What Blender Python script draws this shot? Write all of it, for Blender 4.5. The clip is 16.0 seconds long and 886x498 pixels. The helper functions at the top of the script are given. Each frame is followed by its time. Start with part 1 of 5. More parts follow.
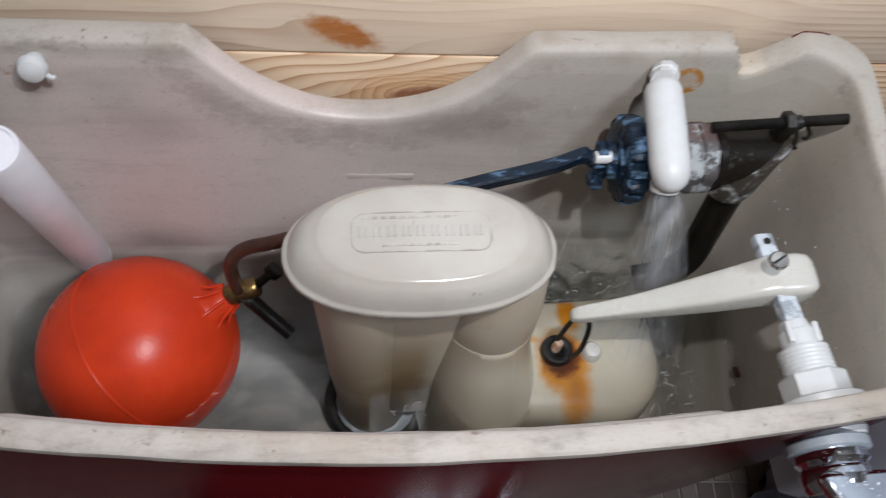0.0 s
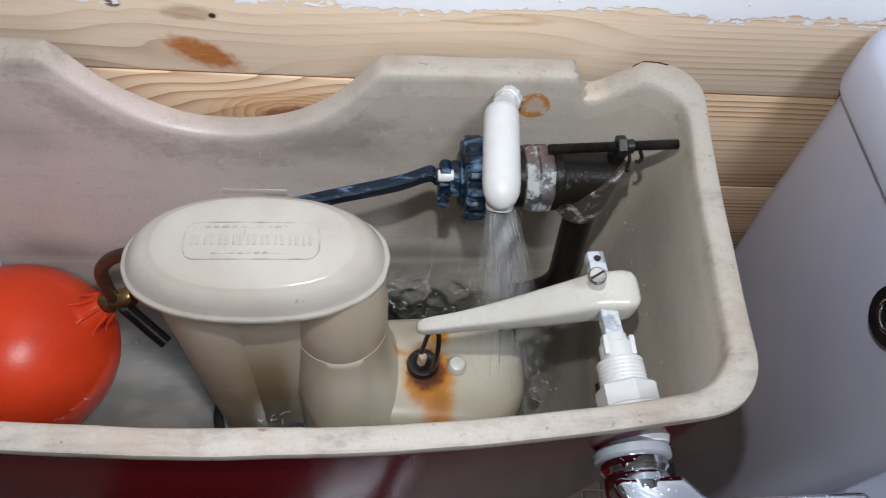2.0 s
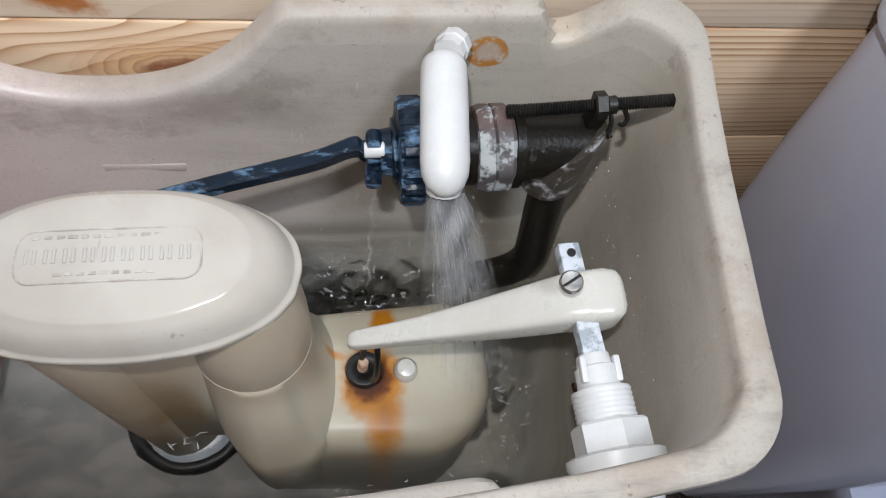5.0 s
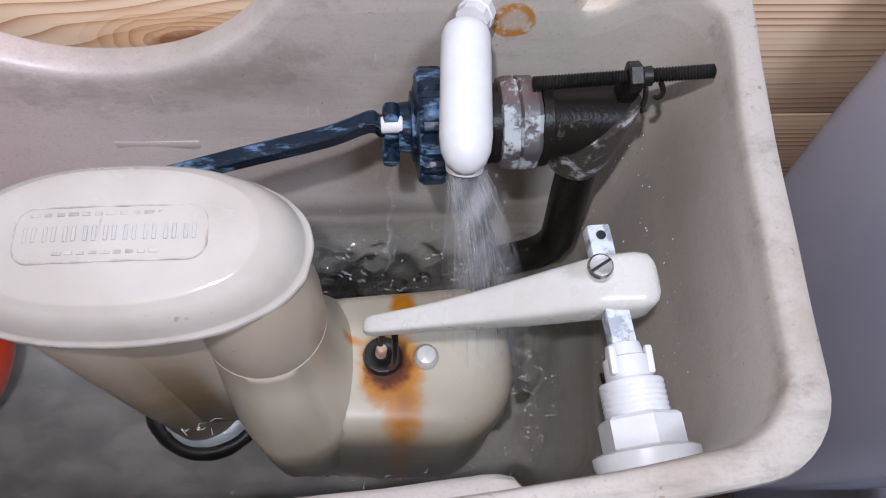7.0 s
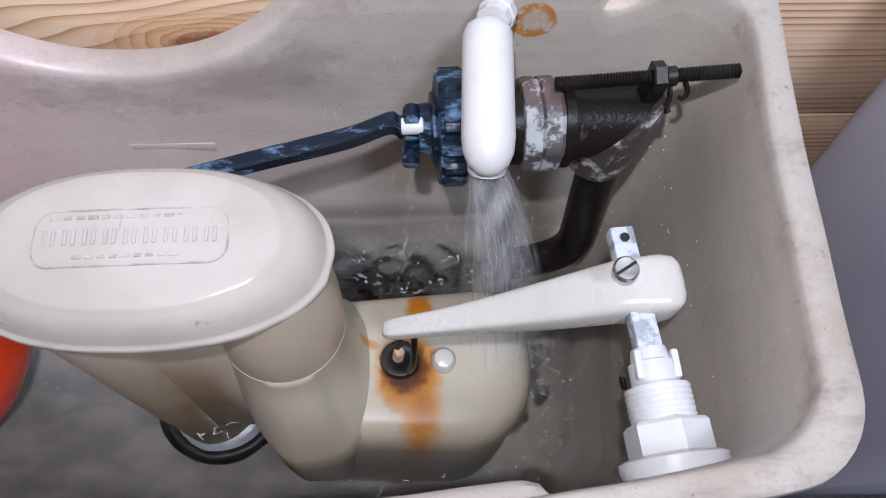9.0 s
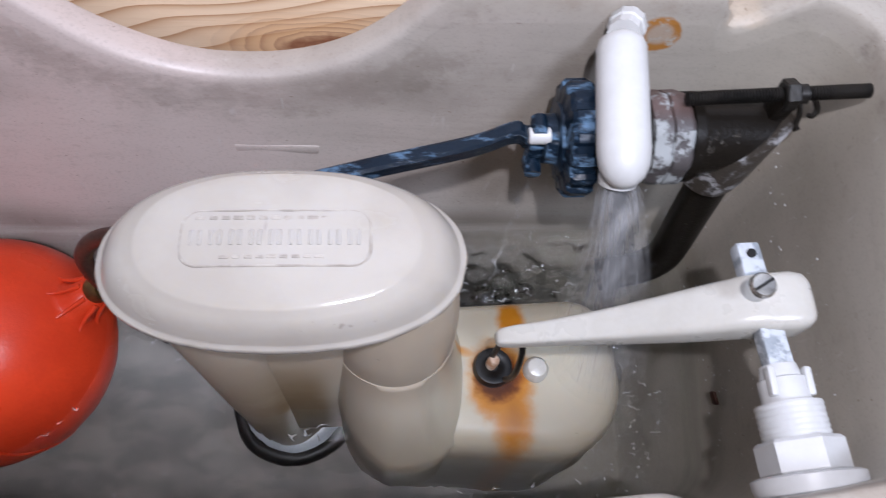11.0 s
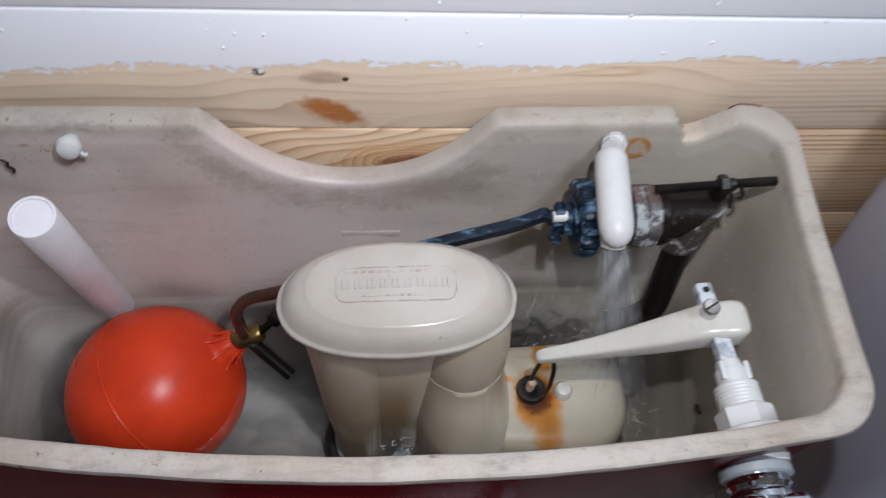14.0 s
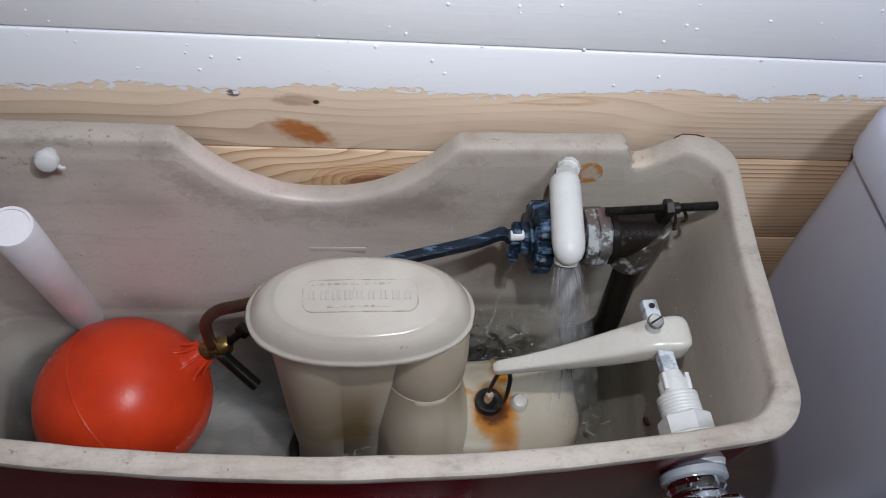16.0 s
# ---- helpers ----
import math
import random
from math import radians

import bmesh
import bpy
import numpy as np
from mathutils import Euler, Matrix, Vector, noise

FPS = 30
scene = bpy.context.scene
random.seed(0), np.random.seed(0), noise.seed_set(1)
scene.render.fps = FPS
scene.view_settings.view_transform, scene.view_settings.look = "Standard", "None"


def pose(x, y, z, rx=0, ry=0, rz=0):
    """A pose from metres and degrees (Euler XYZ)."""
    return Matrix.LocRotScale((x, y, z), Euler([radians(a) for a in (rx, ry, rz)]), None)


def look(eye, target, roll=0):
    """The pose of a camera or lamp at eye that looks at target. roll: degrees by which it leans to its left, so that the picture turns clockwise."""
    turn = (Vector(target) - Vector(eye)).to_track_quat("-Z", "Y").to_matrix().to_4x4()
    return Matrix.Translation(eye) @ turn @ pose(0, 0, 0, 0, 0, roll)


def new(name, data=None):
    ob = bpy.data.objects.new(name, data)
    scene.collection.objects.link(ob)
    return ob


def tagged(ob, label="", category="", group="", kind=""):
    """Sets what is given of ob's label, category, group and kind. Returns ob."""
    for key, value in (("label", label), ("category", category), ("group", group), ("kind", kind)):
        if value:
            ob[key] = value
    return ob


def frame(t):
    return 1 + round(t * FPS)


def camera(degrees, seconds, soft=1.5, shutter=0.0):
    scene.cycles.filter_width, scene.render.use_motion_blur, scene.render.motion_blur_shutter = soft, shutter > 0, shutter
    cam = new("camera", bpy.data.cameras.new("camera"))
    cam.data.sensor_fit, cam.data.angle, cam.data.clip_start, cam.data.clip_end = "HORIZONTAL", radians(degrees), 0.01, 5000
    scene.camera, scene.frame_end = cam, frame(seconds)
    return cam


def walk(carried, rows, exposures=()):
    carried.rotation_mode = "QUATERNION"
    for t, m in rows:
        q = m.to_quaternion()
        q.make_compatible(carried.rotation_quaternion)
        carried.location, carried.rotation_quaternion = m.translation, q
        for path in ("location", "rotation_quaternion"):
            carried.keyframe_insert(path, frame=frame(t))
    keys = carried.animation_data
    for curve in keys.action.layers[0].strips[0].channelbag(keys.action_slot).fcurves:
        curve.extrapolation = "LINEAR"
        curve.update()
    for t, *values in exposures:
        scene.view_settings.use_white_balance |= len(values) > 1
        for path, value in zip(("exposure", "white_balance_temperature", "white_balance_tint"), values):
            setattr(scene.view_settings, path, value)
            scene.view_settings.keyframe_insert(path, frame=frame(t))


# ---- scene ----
cam = camera(62.0, 16.0, 1.05, 0.5)
PATH = [
    (0, (-0.075, -0.24, 1.034), (0.143, 0.733, -0.7), 10.5),
    (0.5, (-0.047, -0.247, 1.044), (0.187, 0.773, -0.661), 10.0),
    (1, (-0.039, -0.243, 1.047), (0.211, 0.739, -0.677), 11.3),
    (1.5, (-0.026, -0.25, 1.052), (0.199, 0.755, -0.662), 11.0),
    (2, (-0.008, -0.257, 1.049), (0.221, 0.783, -0.644), 11.5),
    (2.5, (0.0, -0.265, 1.054), (0.164, 0.798, -0.633), 7.7),
    (3, (-0.036, -0.278, 1.063), (0.25, 0.762, -0.621), 8.4),
    (3.5, (-0.064, -0.28, 1.075), (0.31, 0.743, -0.602), 9.9),
    (4, (-0.046, -0.26, 1.074), (0.28, 0.807, -0.586), 10.2),
    (4.2, (-0.029, -0.233, 1.06), (0.311, 0.78, -0.63), 13.2),
    (4.5, (0.006, -0.204, 1.022), (0.301, 0.71, -0.732), 13.0),
    (4.7, (0.015, -0.199, 1.007), (0.303, 0.676, -0.768), 14.3),
    (6.8, (0.023, -0.191, 0.987), (0.236, 0.626, -0.826), 11.8),
    (7, (0.023, -0.191, 0.986), (0.226, 0.631, -0.826), 11.2),
    (7.5, (0.023, -0.189, 0.985), (0.225, 0.63, -0.829), 10.8),
    (8, (0.022, -0.189, 0.983), (0.21, 0.637, -0.828), 10.2),
    (8.2, (0.020, -0.189, 0.983), (0.2085, 0.637, -0.828), 10.2),
    (10.3, (0.016, -0.189, 0.983), (0.205, 0.638, -0.828), 10.2),
    (10.5, (0.007, -0.189, 0.983), (0.199, 0.64, -0.827), 10.3),
    (11, (-0.022, -0.187, 0.981), (0.154, 0.656, -0.824), 11.0),
    (11.5, (-0.033, -0.185, 0.982), (0.088, 0.68, -0.817), 8.2),
    (12, (-0.033, -0.186, 0.985), (0.082, 0.694, -0.808), 8.0),
    (12.5, (-0.053, -0.192, 0.993), (-0.073, 0.659, -0.817), 2.0),
    (13, (-0.082, -0.202, 0.993), (-0.24, 0.667, -0.801), -3.1),
    (13.5, (-0.072, -0.217, 1.016), (-0.169, 0.709, -0.753), -1.4),
    (13.7, (-0.072, -0.236, 1.045), (-0.04, 0.762, -0.688), 3.1),
    (14, (-0.056, -0.262, 1.076), (0.098, 0.821, -0.598), 6.2),
    (14.5, (-0.057, -0.282, 1.094), (0.197, 0.876, -0.517), 9.6),
    (15, (-0.053, -0.275, 1.09), (0.226, 0.85, -0.54), 11.5),
    (15.5, (-0.052, -0.276, 1.091), (0.216, 0.852, -0.538), 11.2),
    (16, (-0.055, -0.277, 1.091), (0.185, 0.855, -0.54), 10.3),
]
EXPOSURES = [
    (0, -0.10, 6250, 9), (3.5, -0.03, 6300, 8), (4.0, -0.15, 6450, 12), (4.7, 0.0, 6350, 8), (7, 0.14, 5950, 17), (10.5, 0.14, 5950, 17), (12, 0.05, 5850, 15),
    (13, 0.10, 5850, 11), (13.6, 0.05, 6050, 11), (14.2, -0.36, 6200, 10), (16, -0.42, 6200, 10),
]
walk(cam, [(t, look(eye, target, roll)) for t, eye, target, roll in PATH], EXPOSURES)

# ---- light ----
world = bpy.data.worlds.new("room_air")
scene.world = world
world.use_nodes = True
world.node_tree.nodes["Background"].inputs["Color"].default_value = (0.75, 0.85, 1.0, 1)
world.node_tree.nodes["Background"].inputs["Strength"].default_value = 0.02


def lamp(name, size, power, colour, eye, target):
    data = bpy.data.lights.new(name, "AREA")
    data.shape, data.size, data.energy, data.color = "DISK", size, power, colour
    ob = new(name, data)
    ob.matrix_world = look(eye, target)
    return ob


TORCH = (-0.014, -0.206, 1.115)
torch_lamp = lamp("torch_lamp", 0.012, 1.25, (1.0, 0.965, 0.95), TORCH, (-0.01, 0.06, 0.79))
# added overhead fill that lifts the room's dim light; its source is unseen
overhead_fill = lamp("overhead_fill", 0.35, 18.0, (0.84, 0.91, 1.0), (0.35, -0.75, 2.22), (0.3, -0.6, 0.0))


# ---- materials ----
class Nodes:
    """Short calls for one material's nodes."""

    def __init__(self, name):
        self.mat = bpy.data.materials.new(name)
        self.mat.use_nodes = True
        self.tree = self.mat.node_tree
        self.bsdf = self.tree.nodes["Principled BSDF"]
        self.out = self.tree.nodes["Material Output"]
        self.geo = self.node("ShaderNodeNewGeometry")
        self.pos = self.geo.outputs["Position"]

    def node(self, kind):
        return self.tree.nodes.new(kind)

    def put(self, socket, value):
        if isinstance(value, bpy.types.NodeSocket):
            self.tree.links.new(value, socket)
        elif isinstance(value, tuple) and len(value) == 3 and len(socket.default_value) == 4:
            socket.default_value = (*value, 1)
        else:
            socket.default_value = value

    def math(self, op, a, b=0.0, clamp=False):
        n = self.node("ShaderNodeMath")
        n.operation, n.use_clamp = op, clamp
        self.put(n.inputs[0], a), self.put(n.inputs[1], b)
        return n.outputs[0]

    def xyz(self):
        n = self.node("ShaderNodeSeparateXYZ")
        self.put(n.inputs[0], self.pos)
        return n.outputs

    def noise(self, scale, detail=4.0, stretch=(1, 1, 1), vector=None, rough=0.55, off=(0, 0, 0)):
        m = self.node("ShaderNodeMapping")
        self.put(m.inputs["Vector"], vector or self.pos)
        m.inputs["Scale"].default_value, m.inputs["Location"].default_value = stretch, off
        n = self.node("ShaderNodeTexNoise")
        self.put(n.inputs["Vector"], m.outputs[0])
        n.inputs["Scale"].default_value, n.inputs["Detail"].default_value, n.inputs["Roughness"].default_value = scale, detail, rough
        return n.outputs["Fac"]

    def ramp(self, value, low, high):
        n = self.node("ShaderNodeMapRange")
        n.interpolation_type = "SMOOTHSTEP"
        self.put(n.inputs["Value"], value)
        n.inputs["From Min"].default_value, n.inputs["From Max"].default_value = low, high
        return n.outputs["Result"]

    def mix(self, fac, a, b):
        n = self.node("ShaderNodeMix")
        n.data_type = "RGBA"
        self.put(n.inputs["Factor"], fac), self.put(n.inputs["A"], a), self.put(n.inputs["B"], b)
        return n.outputs["Result"]

    def spot(self, centre, radii, inner=0.6, outer=1.0, axes="xz", wobble=0.0, turn=0.0):
        """1 inside an ellipse in two axes, 0 outside, soft between."""
        s = self.xyz()
        p, q = (self.math("SUBTRACT", s["xyz".index(a)], c) for a, c in zip(axes, centre))
        if turn:
            c, k = math.cos(radians(turn)), math.sin(radians(turn))
            p, q = self.math("ADD", self.math("MULTIPLY", p, c), self.math("MULTIPLY", q, k)), self.math("SUBTRACT", self.math("MULTIPLY", q, c), self.math("MULTIPLY", p, k))
        p, q = self.math("DIVIDE", p, radii[0]), self.math("DIVIDE", q, radii[1])
        total = self.math("ADD", self.math("MULTIPLY", p, p), self.math("MULTIPLY", q, q))
        d = self.math("SQRT", total)
        if wobble:
            d = self.math("ADD", d, self.math("MULTIPLY", self.math("SUBTRACT", self.noise(220, 3), 0.5), wobble))
        return self.math("SUBTRACT", 1.0, self.ramp(d, inner, outer))

    def bump(self, height, strength, distance=0.001):
        n = self.node("ShaderNodeBump")
        n.inputs["Strength"].default_value, n.inputs["Distance"].default_value = strength, distance
        self.put(n.inputs["Height"], height)
        self.put(self.bsdf.inputs["Normal"], n.outputs[0])

    def finish(self, colour, rough, metal=0.0, **more):
        self.put(self.bsdf.inputs["Base Color"], colour)
        self.put(self.bsdf.inputs["Roughness"], rough)
        self.put(self.bsdf.inputs["Metallic"], metal)
        for key, value in more.items():
            self.put(self.bsdf.inputs[key.replace("_", " ")], value)
        return self.mat


def plain(name, a, b, scale, rough, metal=0.0, relief=0.15, fine=600, stretch=(1, 1, 1), **more):
    """Two colours blended by noise at two scales, with fine relief and uneven gloss."""
    n = Nodes(name)
    big, small = n.noise(scale, 5, stretch), n.noise(fine, 3, stretch)
    blend = n.ramp(n.math("ADD", n.math("MULTIPLY", big, 0.8), n.math("MULTIPLY", small, 0.2)), 0.35, 0.65)
    n.bump(n.math("ADD", small, n.math("MULTIPLY", big, 0.5)), relief, 0.0006)
    gloss = n.math("ADD", rough, n.math("MULTIPLY", n.math("SUBTRACT", big, 0.5), 0.25), True)
    return n.finish(n.mix(blend, a, b), gloss, metal, **more)


def wall_material():
    """Pine boards with knots, painted white down to a ragged brush line."""
    n = Nodes("pine_boards_part_painted")
    s = n.xyz()
    knots = [(-0.083, 0.7868, 0.023, 0.0100, -24), (-0.043, 0.7455, 0.022, 0.0085, 4), (-0.086, 0.8110, 0.016, 0.0056, 0), (-0.118, 0.8145, 0.0042, 0.0030, 0), (-0.30, 0.745, 0.02, 0.012, 0), (0.36, 0.79, 0.02, 0.012, 0)]
    bend = n.math("MULTIPLY", n.math("SUBTRACT", n.noise(3.2, 2, (1, 1, 3.0)), 0.5), 0.070)
    for x, z, a, b, turn in knots:
        near = n.spot((x, z), (a * 3.6, b * 3.6), 0.0, 1.0, turn=turn)
        lift = n.math("MULTIPLY", n.math("SUBTRACT", s[2], z), 0.80)
        bend = n.math("SUBTRACT", bend, n.math("MULTIPLY", near, lift))
    # below the joint the grain sweeps in arches, above it runs nearly straight
    arch = n.math("SUBTRACT", 1.0, n.ramp(s[2], 0.7722, 0.7738))
    across = n.math("SUBTRACT", s[0], -0.030)
    sweep = n.math("MULTIPLY", arch, n.math("MULTIPLY", n.math("MULTIPLY", across, across), 1.9))
    height = n.math("ADD", n.math("ADD", s[2], bend), sweep)
    ring = n.math("POWER", n.math("FRACT", n.math("MULTIPLY", height, 125.0)), 3.0)
    ring = n.math("MULTIPLY", ring, n.math("SUBTRACT", 1.0, n.ramp(ring, 0.90, 1.0)))
    straight = n.math("ADD", s[2], n.math("MULTIPLY", n.math("SUBTRACT", n.noise(5, 2, (0.5, 1, 1)), 0.5), 0.016))
    tight = n.math("POWER", n.math("FRACT", n.math("MULTIPLY", straight, 255.0)), 2.5)
    tight = n.math("MULTIPLY", n.math("MULTIPLY", tight, n.math("SUBTRACT", 1.0, n.ramp(tight, 0.88, 1.0))), n.math("ADD", 0.35, n.ramp(n.noise(40, 2, (0.10, 1, 1.5)), 0.35, 0.6)))
    right = n.ramp(s[0], 0.105, 0.155)
    ring = n.math("ADD", n.math("MULTIPLY", ring, n.math("SUBTRACT", 1.0, right)), n.math("MULTIPLY", tight, right))
    patchy = n.ramp(n.noise(6, 2, (0.35, 1, 2.6), off=(3.1, 0, 1.7)), 0.38, 0.66)
    patchy = n.math("MAXIMUM", n.math("ADD", 0.12, n.math("MULTIPLY", patchy, 0.6)), n.math("MAXIMUM", n.math("MULTIPLY", arch, 0.95), n.math("MULTIPLY", right, 0.8)))
    fibre = n.noise(900, 4, (0.03, 1, 1))
    wood = n.mix(n.noise(9, 3, (0.4, 1, 2)), (0.78, 0.61, 0.455), (0.84, 0.71, 0.56))
    wood = n.mix(n.math("MULTIPLY", arch, 0.45), wood, (0.66, 0.44, 0.24))
    wood = n.mix(n.math("MULTIPLY", n.math("MULTIPLY", ring, patchy), 1.0, True), wood, (0.36, 0.17, 0.065))
    wood = n.mix(n.math("MULTIPLY", n.ramp(fibre, 0.5, 0.75), 0.20), wood, (0.50, 0.30, 0.16))
    wood = n.mix(n.math("MULTIPLY", n.math("MULTIPLY", n.spot((0.052, 0.8165), (0.035, 0.0045), 0.5, 1.0, wobble=0.4), n.math("SUBTRACT", 1.0, n.spot((0.044, 0.8170), (0.036, 0.0032), 0.6, 1.0))), 0.6), wood, (0.48, 0.25, 0.08))
    kx, kz = n.math("DIVIDE", n.math("SUBTRACT", s[0], -0.043), 0.026), n.math("DIVIDE", n.math("SUBTRACT", s[2], 0.7455), 0.0115)
    far = n.math("SQRT", n.math("ADD", n.math("MULTIPLY", kx, kx), n.math("MULTIPLY", kz, kz)))
    far = n.math("ADD", far, n.math("MULTIPLY", n.noise(60, 2), 0.35))
    rings = n.math("POWER", n.math("FRACT", n.math("MULTIPLY", far, 4.2)), 2.0)
    close = n.math("MULTIPLY", n.math("SUBTRACT", 1.0, n.ramp(far, 1.1, 2.3)), arch)
    wood = n.mix(n.math("MULTIPLY", close, 0.75), wood, n.mix(n.math("MULTIPLY", rings, 0.8), (0.66, 0.40, 0.20), (0.27, 0.095, 0.035)))
    tints = [((0.47, 0.17, 0.040), 1.05), ((0.20, 0.060, 0.026), 0.85), ((0.33, 0.19, 0.12), 0.6), ((0.06, 0.04, 0.03), 0.9), ((0.30, 0.12, 0.05), 0.9), ((0.30, 0.12, 0.05), 0.9)]
    for (x, z, a, b, turn), (tint, much) in zip(knots, tints):
        wood = n.mix(n.math("MULTIPLY", n.spot((x, z), (a, b), 0.45, 1.0, wobble=0.6, turn=turn), n.math("MULTIPLY", n.math("ADD", 0.55, n.math("MULTIPLY", n.noise(330, 3, (0.25, 1, 1)), 0.75)), much)), wood, tint)
    wood = n.mix(n.spot((-0.0755, 0.8100), (0.0022, 0.002), 0.5, 1.0), wood, (0.03, 0.02, 0.015))
    # the brush line
    edge = n.math("ADD", n.math("MULTIPLY", n.math("SUBTRACT", n.noise(14, 2, (1, 1, 0.0)), 0.5), 0.022), n.math("MULTIPLY", n.math("SUBTRACT", n.noise(160, 3, (1, 1, 0.35)), 0.5), 0.009))
    edge = n.math("ADD", edge, n.math("MULTIPLY", s[0], 0.03))
    paint = n.ramp(n.math("SUBTRACT", s[2], n.math("ADD", edge, 0.8215)), -0.0004, 0.0004)
    band = n.math("SUBTRACT", 1.0, n.ramp(n.math("ABSOLUTE", n.math("SUBTRACT", s[2], n.math("ADD", edge, 0.8195))), 0.0012, 0.0042))
    fleck = n.math("MULTIPLY", n.ramp(n.noise(330, 3, (0.45, 1, 1)), 0.53, 0.56), n.ramp(n.math("MULTIPLY", band, n.noise(30, 2, off=(1, 0, 4))), 0.44, 0.50))
    paint = n.math("MAXIMUM", paint, fleck)
    tone = n.mix(n.noise(18, 4, (0.3, 1, 1)), (0.79, 0.815, 0.875), (0.85, 0.870, 0.915))
    strokes = n.noise(420, 3, (0.06, 1, 1))
    n.bump(n.math("ADD", n.math("MULTIPLY", paint, 0.8), n.math("MULTIPLY", n.math("ADD", fibre, strokes), 0.25)), 0.35, 0.0008)
    gloss = n.math("SUBTRACT", 0.62, n.math("MULTIPLY", paint, 0.32))
    return n.finish(n.mix(paint, wood, tone), gloss)


def ceramic_material():
    """Old stained white ware inside the tank, with scuffs, lime and one rust ring."""
    n = Nodes("stained_white_ware")
    s = n.xyz()
    big, mid, fine = n.noise(9, 4), n.noise(45, 5), n.noise(420, 4)
    colour = n.mix(n.ramp(big, 0.3, 0.7), (0.400, 0.362, 0.322), (0.462, 0.424, 0.384))
    colour = n.mix(n.math("MULTIPLY", n.ramp(mid, 0.55, 0.8), 0.35), colour, (0.26, 0.23, 0.20))
    # scum lines that past water levels left
    level = n.noise(30, 4, (0.25, 0.25, 3.0))
    colour = n.mix(n.math("MULTIPLY", n.ramp(level, 0.52, 0.68), 0.13), colour, (0.22, 0.19, 0.165))
    # belt at the waterline: scum, deepened with the shadow lying there
    scum_and_shade = n.math("MULTIPLY", n.ramp(s[2], 0.60, 0.64), n.math("SUBTRACT", 1.0, n.ramp(s[2], 0.652, 0.672)))
    colour = n.mix(n.math("MULTIPLY", scum_and_shade, n.math("ADD", 0.30, n.math("MULTIPLY", n.ramp(level, 0.3, 0.6), 0.45))), colour, (0.12, 0.10, 0.075))
    band = n.math("MULTIPLY", n.ramp(s[2], 0.728, 0.746), n.math("SUBTRACT", 1.0, n.ramp(s[2], 0.750, 0.768)))
    colour = n.mix(n.math("MULTIPLY", band, n.math("MULTIPLY", n.ramp(n.noise(20, 5), 0.36, 0.62), 0.45)), colour, (0.17, 0.145, 0.12))
    # shade under the water at the back right, painted in as dark olive
    deep_shade = n.math("MULTIPLY", n.math("SUBTRACT", 1.0, n.ramp(s[2], 0.575, 0.645)), n.math("MULTIPLY", n.ramp(s[0], -0.03, 0.01), n.ramp(s[1], -0.085, -0.045)))
    colour = n.mix(n.math("MULTIPLY", deep_shade, n.ramp(n.noise(60, 5), 0.18, 0.48)), colour, (0.035, 0.036, 0.026))
    # darker floor, with the ripples' shadow pattern mottled into its colour
    floor_shade = n.math("SUBTRACT", 1.0, n.ramp(s[2], 0.53, 0.60))
    colour = n.mix(n.math("MULTIPLY", floor_shade, n.math("ADD", 0.54, n.math("MULTIPLY", n.ramp(n.noise(46, 5, (0.8, 1.3, 1), rough=0.60), 0.34, 0.64), 0.34)), True), colour, (0.118, 0.110, 0.102))
    # pink cast on the left, like light off the ball, put in the colour
    pink_cast = n.math("MULTIPLY", n.math("SUBTRACT", 1.0, n.ramp(s[0], -0.12, 0.06)), n.ramp(n.noise(11, 2, off=(1, 5, 2)), 0.30, 0.58))
    pink_cast = n.math("MULTIPLY", pink_cast, n.ramp(s[2], 0.60, 0.68))
    colour = n.mix(n.math("MULTIPLY", pink_cast, 0.75), colour, (0.58, 0.485, 0.455))
    olive = n.math("MULTIPLY", n.ramp(s[0], 0.02, 0.12), 0.5)
    colour = n.mix(olive, colour, (0.430, 0.395, 0.320))
    back_wall = n.ramp(s[1], -0.035, -0.025)
    hollow = n.math("SUBTRACT", n.spot((-0.0735, 0.800), (0.098, 0.076), 0.86, 1.0, wobble=0.35), n.spot((-0.0735, 0.800), (0.083, 0.0555), 0.88, 1.0, wobble=0.2), True)
    grime = n.math("MULTIPLY", n.math("MULTIPLY", hollow, back_wall), n.ramp(n.noise(34, 6, (0.6, 1, 1.4), rough=0.7), 0.40, 0.62))
    colour = n.mix(n.math("MULTIPLY", grime, 0.35), colour, (0.145, 0.115, 0.090))
    smear = n.math("MULTIPLY", n.ramp(n.noise(55, 6, (0.25, 0.6, 1.6), rough=0.72, off=(9, 3, 4)), 0.52, 0.70), 0.20)
    colour = n.mix(smear, colour, (0.20, 0.165, 0.14))
    # the dry rim is paler, with dark scuffs
    rim = n.ramp(s[2], 0.788, 0.796)
    colour = n.mix(n.math("MULTIPLY", rim, 0.75), colour, (0.372, 0.336, 0.292))
    tan = n.math("MULTIPLY", rim, n.ramp(n.noise(28, 5, off=(5, 5, 0), rough=0.7), 0.46, 0.66))
    colour = n.mix(n.math("MULTIPLY", tan, 0.45), colour, (0.270, 0.205, 0.150))
    scuff = n.math("MAXIMUM", n.ramp(n.noise(70, 6, (0.5, 0.8, 1), rough=0.7), 0.56, 0.72), n.math("MULTIPLY", n.ramp(n.noise(60, 6, (0.6, 1, 1), rough=0.72, off=(4, 2, 1)), 0.52, 0.72), 0.8))
    colour = n.mix(n.math("MULTIPLY", scuff, n.math("ADD", 0.10, n.math("MULTIPLY", rim, 0.36))), colour, (0.12, 0.098, 0.08))
    # worn grey marks along the front, deepened to offset the near lamp's brightness
    front = n.math("MULTIPLY", rim, n.math("SUBTRACT", 1.0, n.ramp(s[1], -0.150, -0.125)))
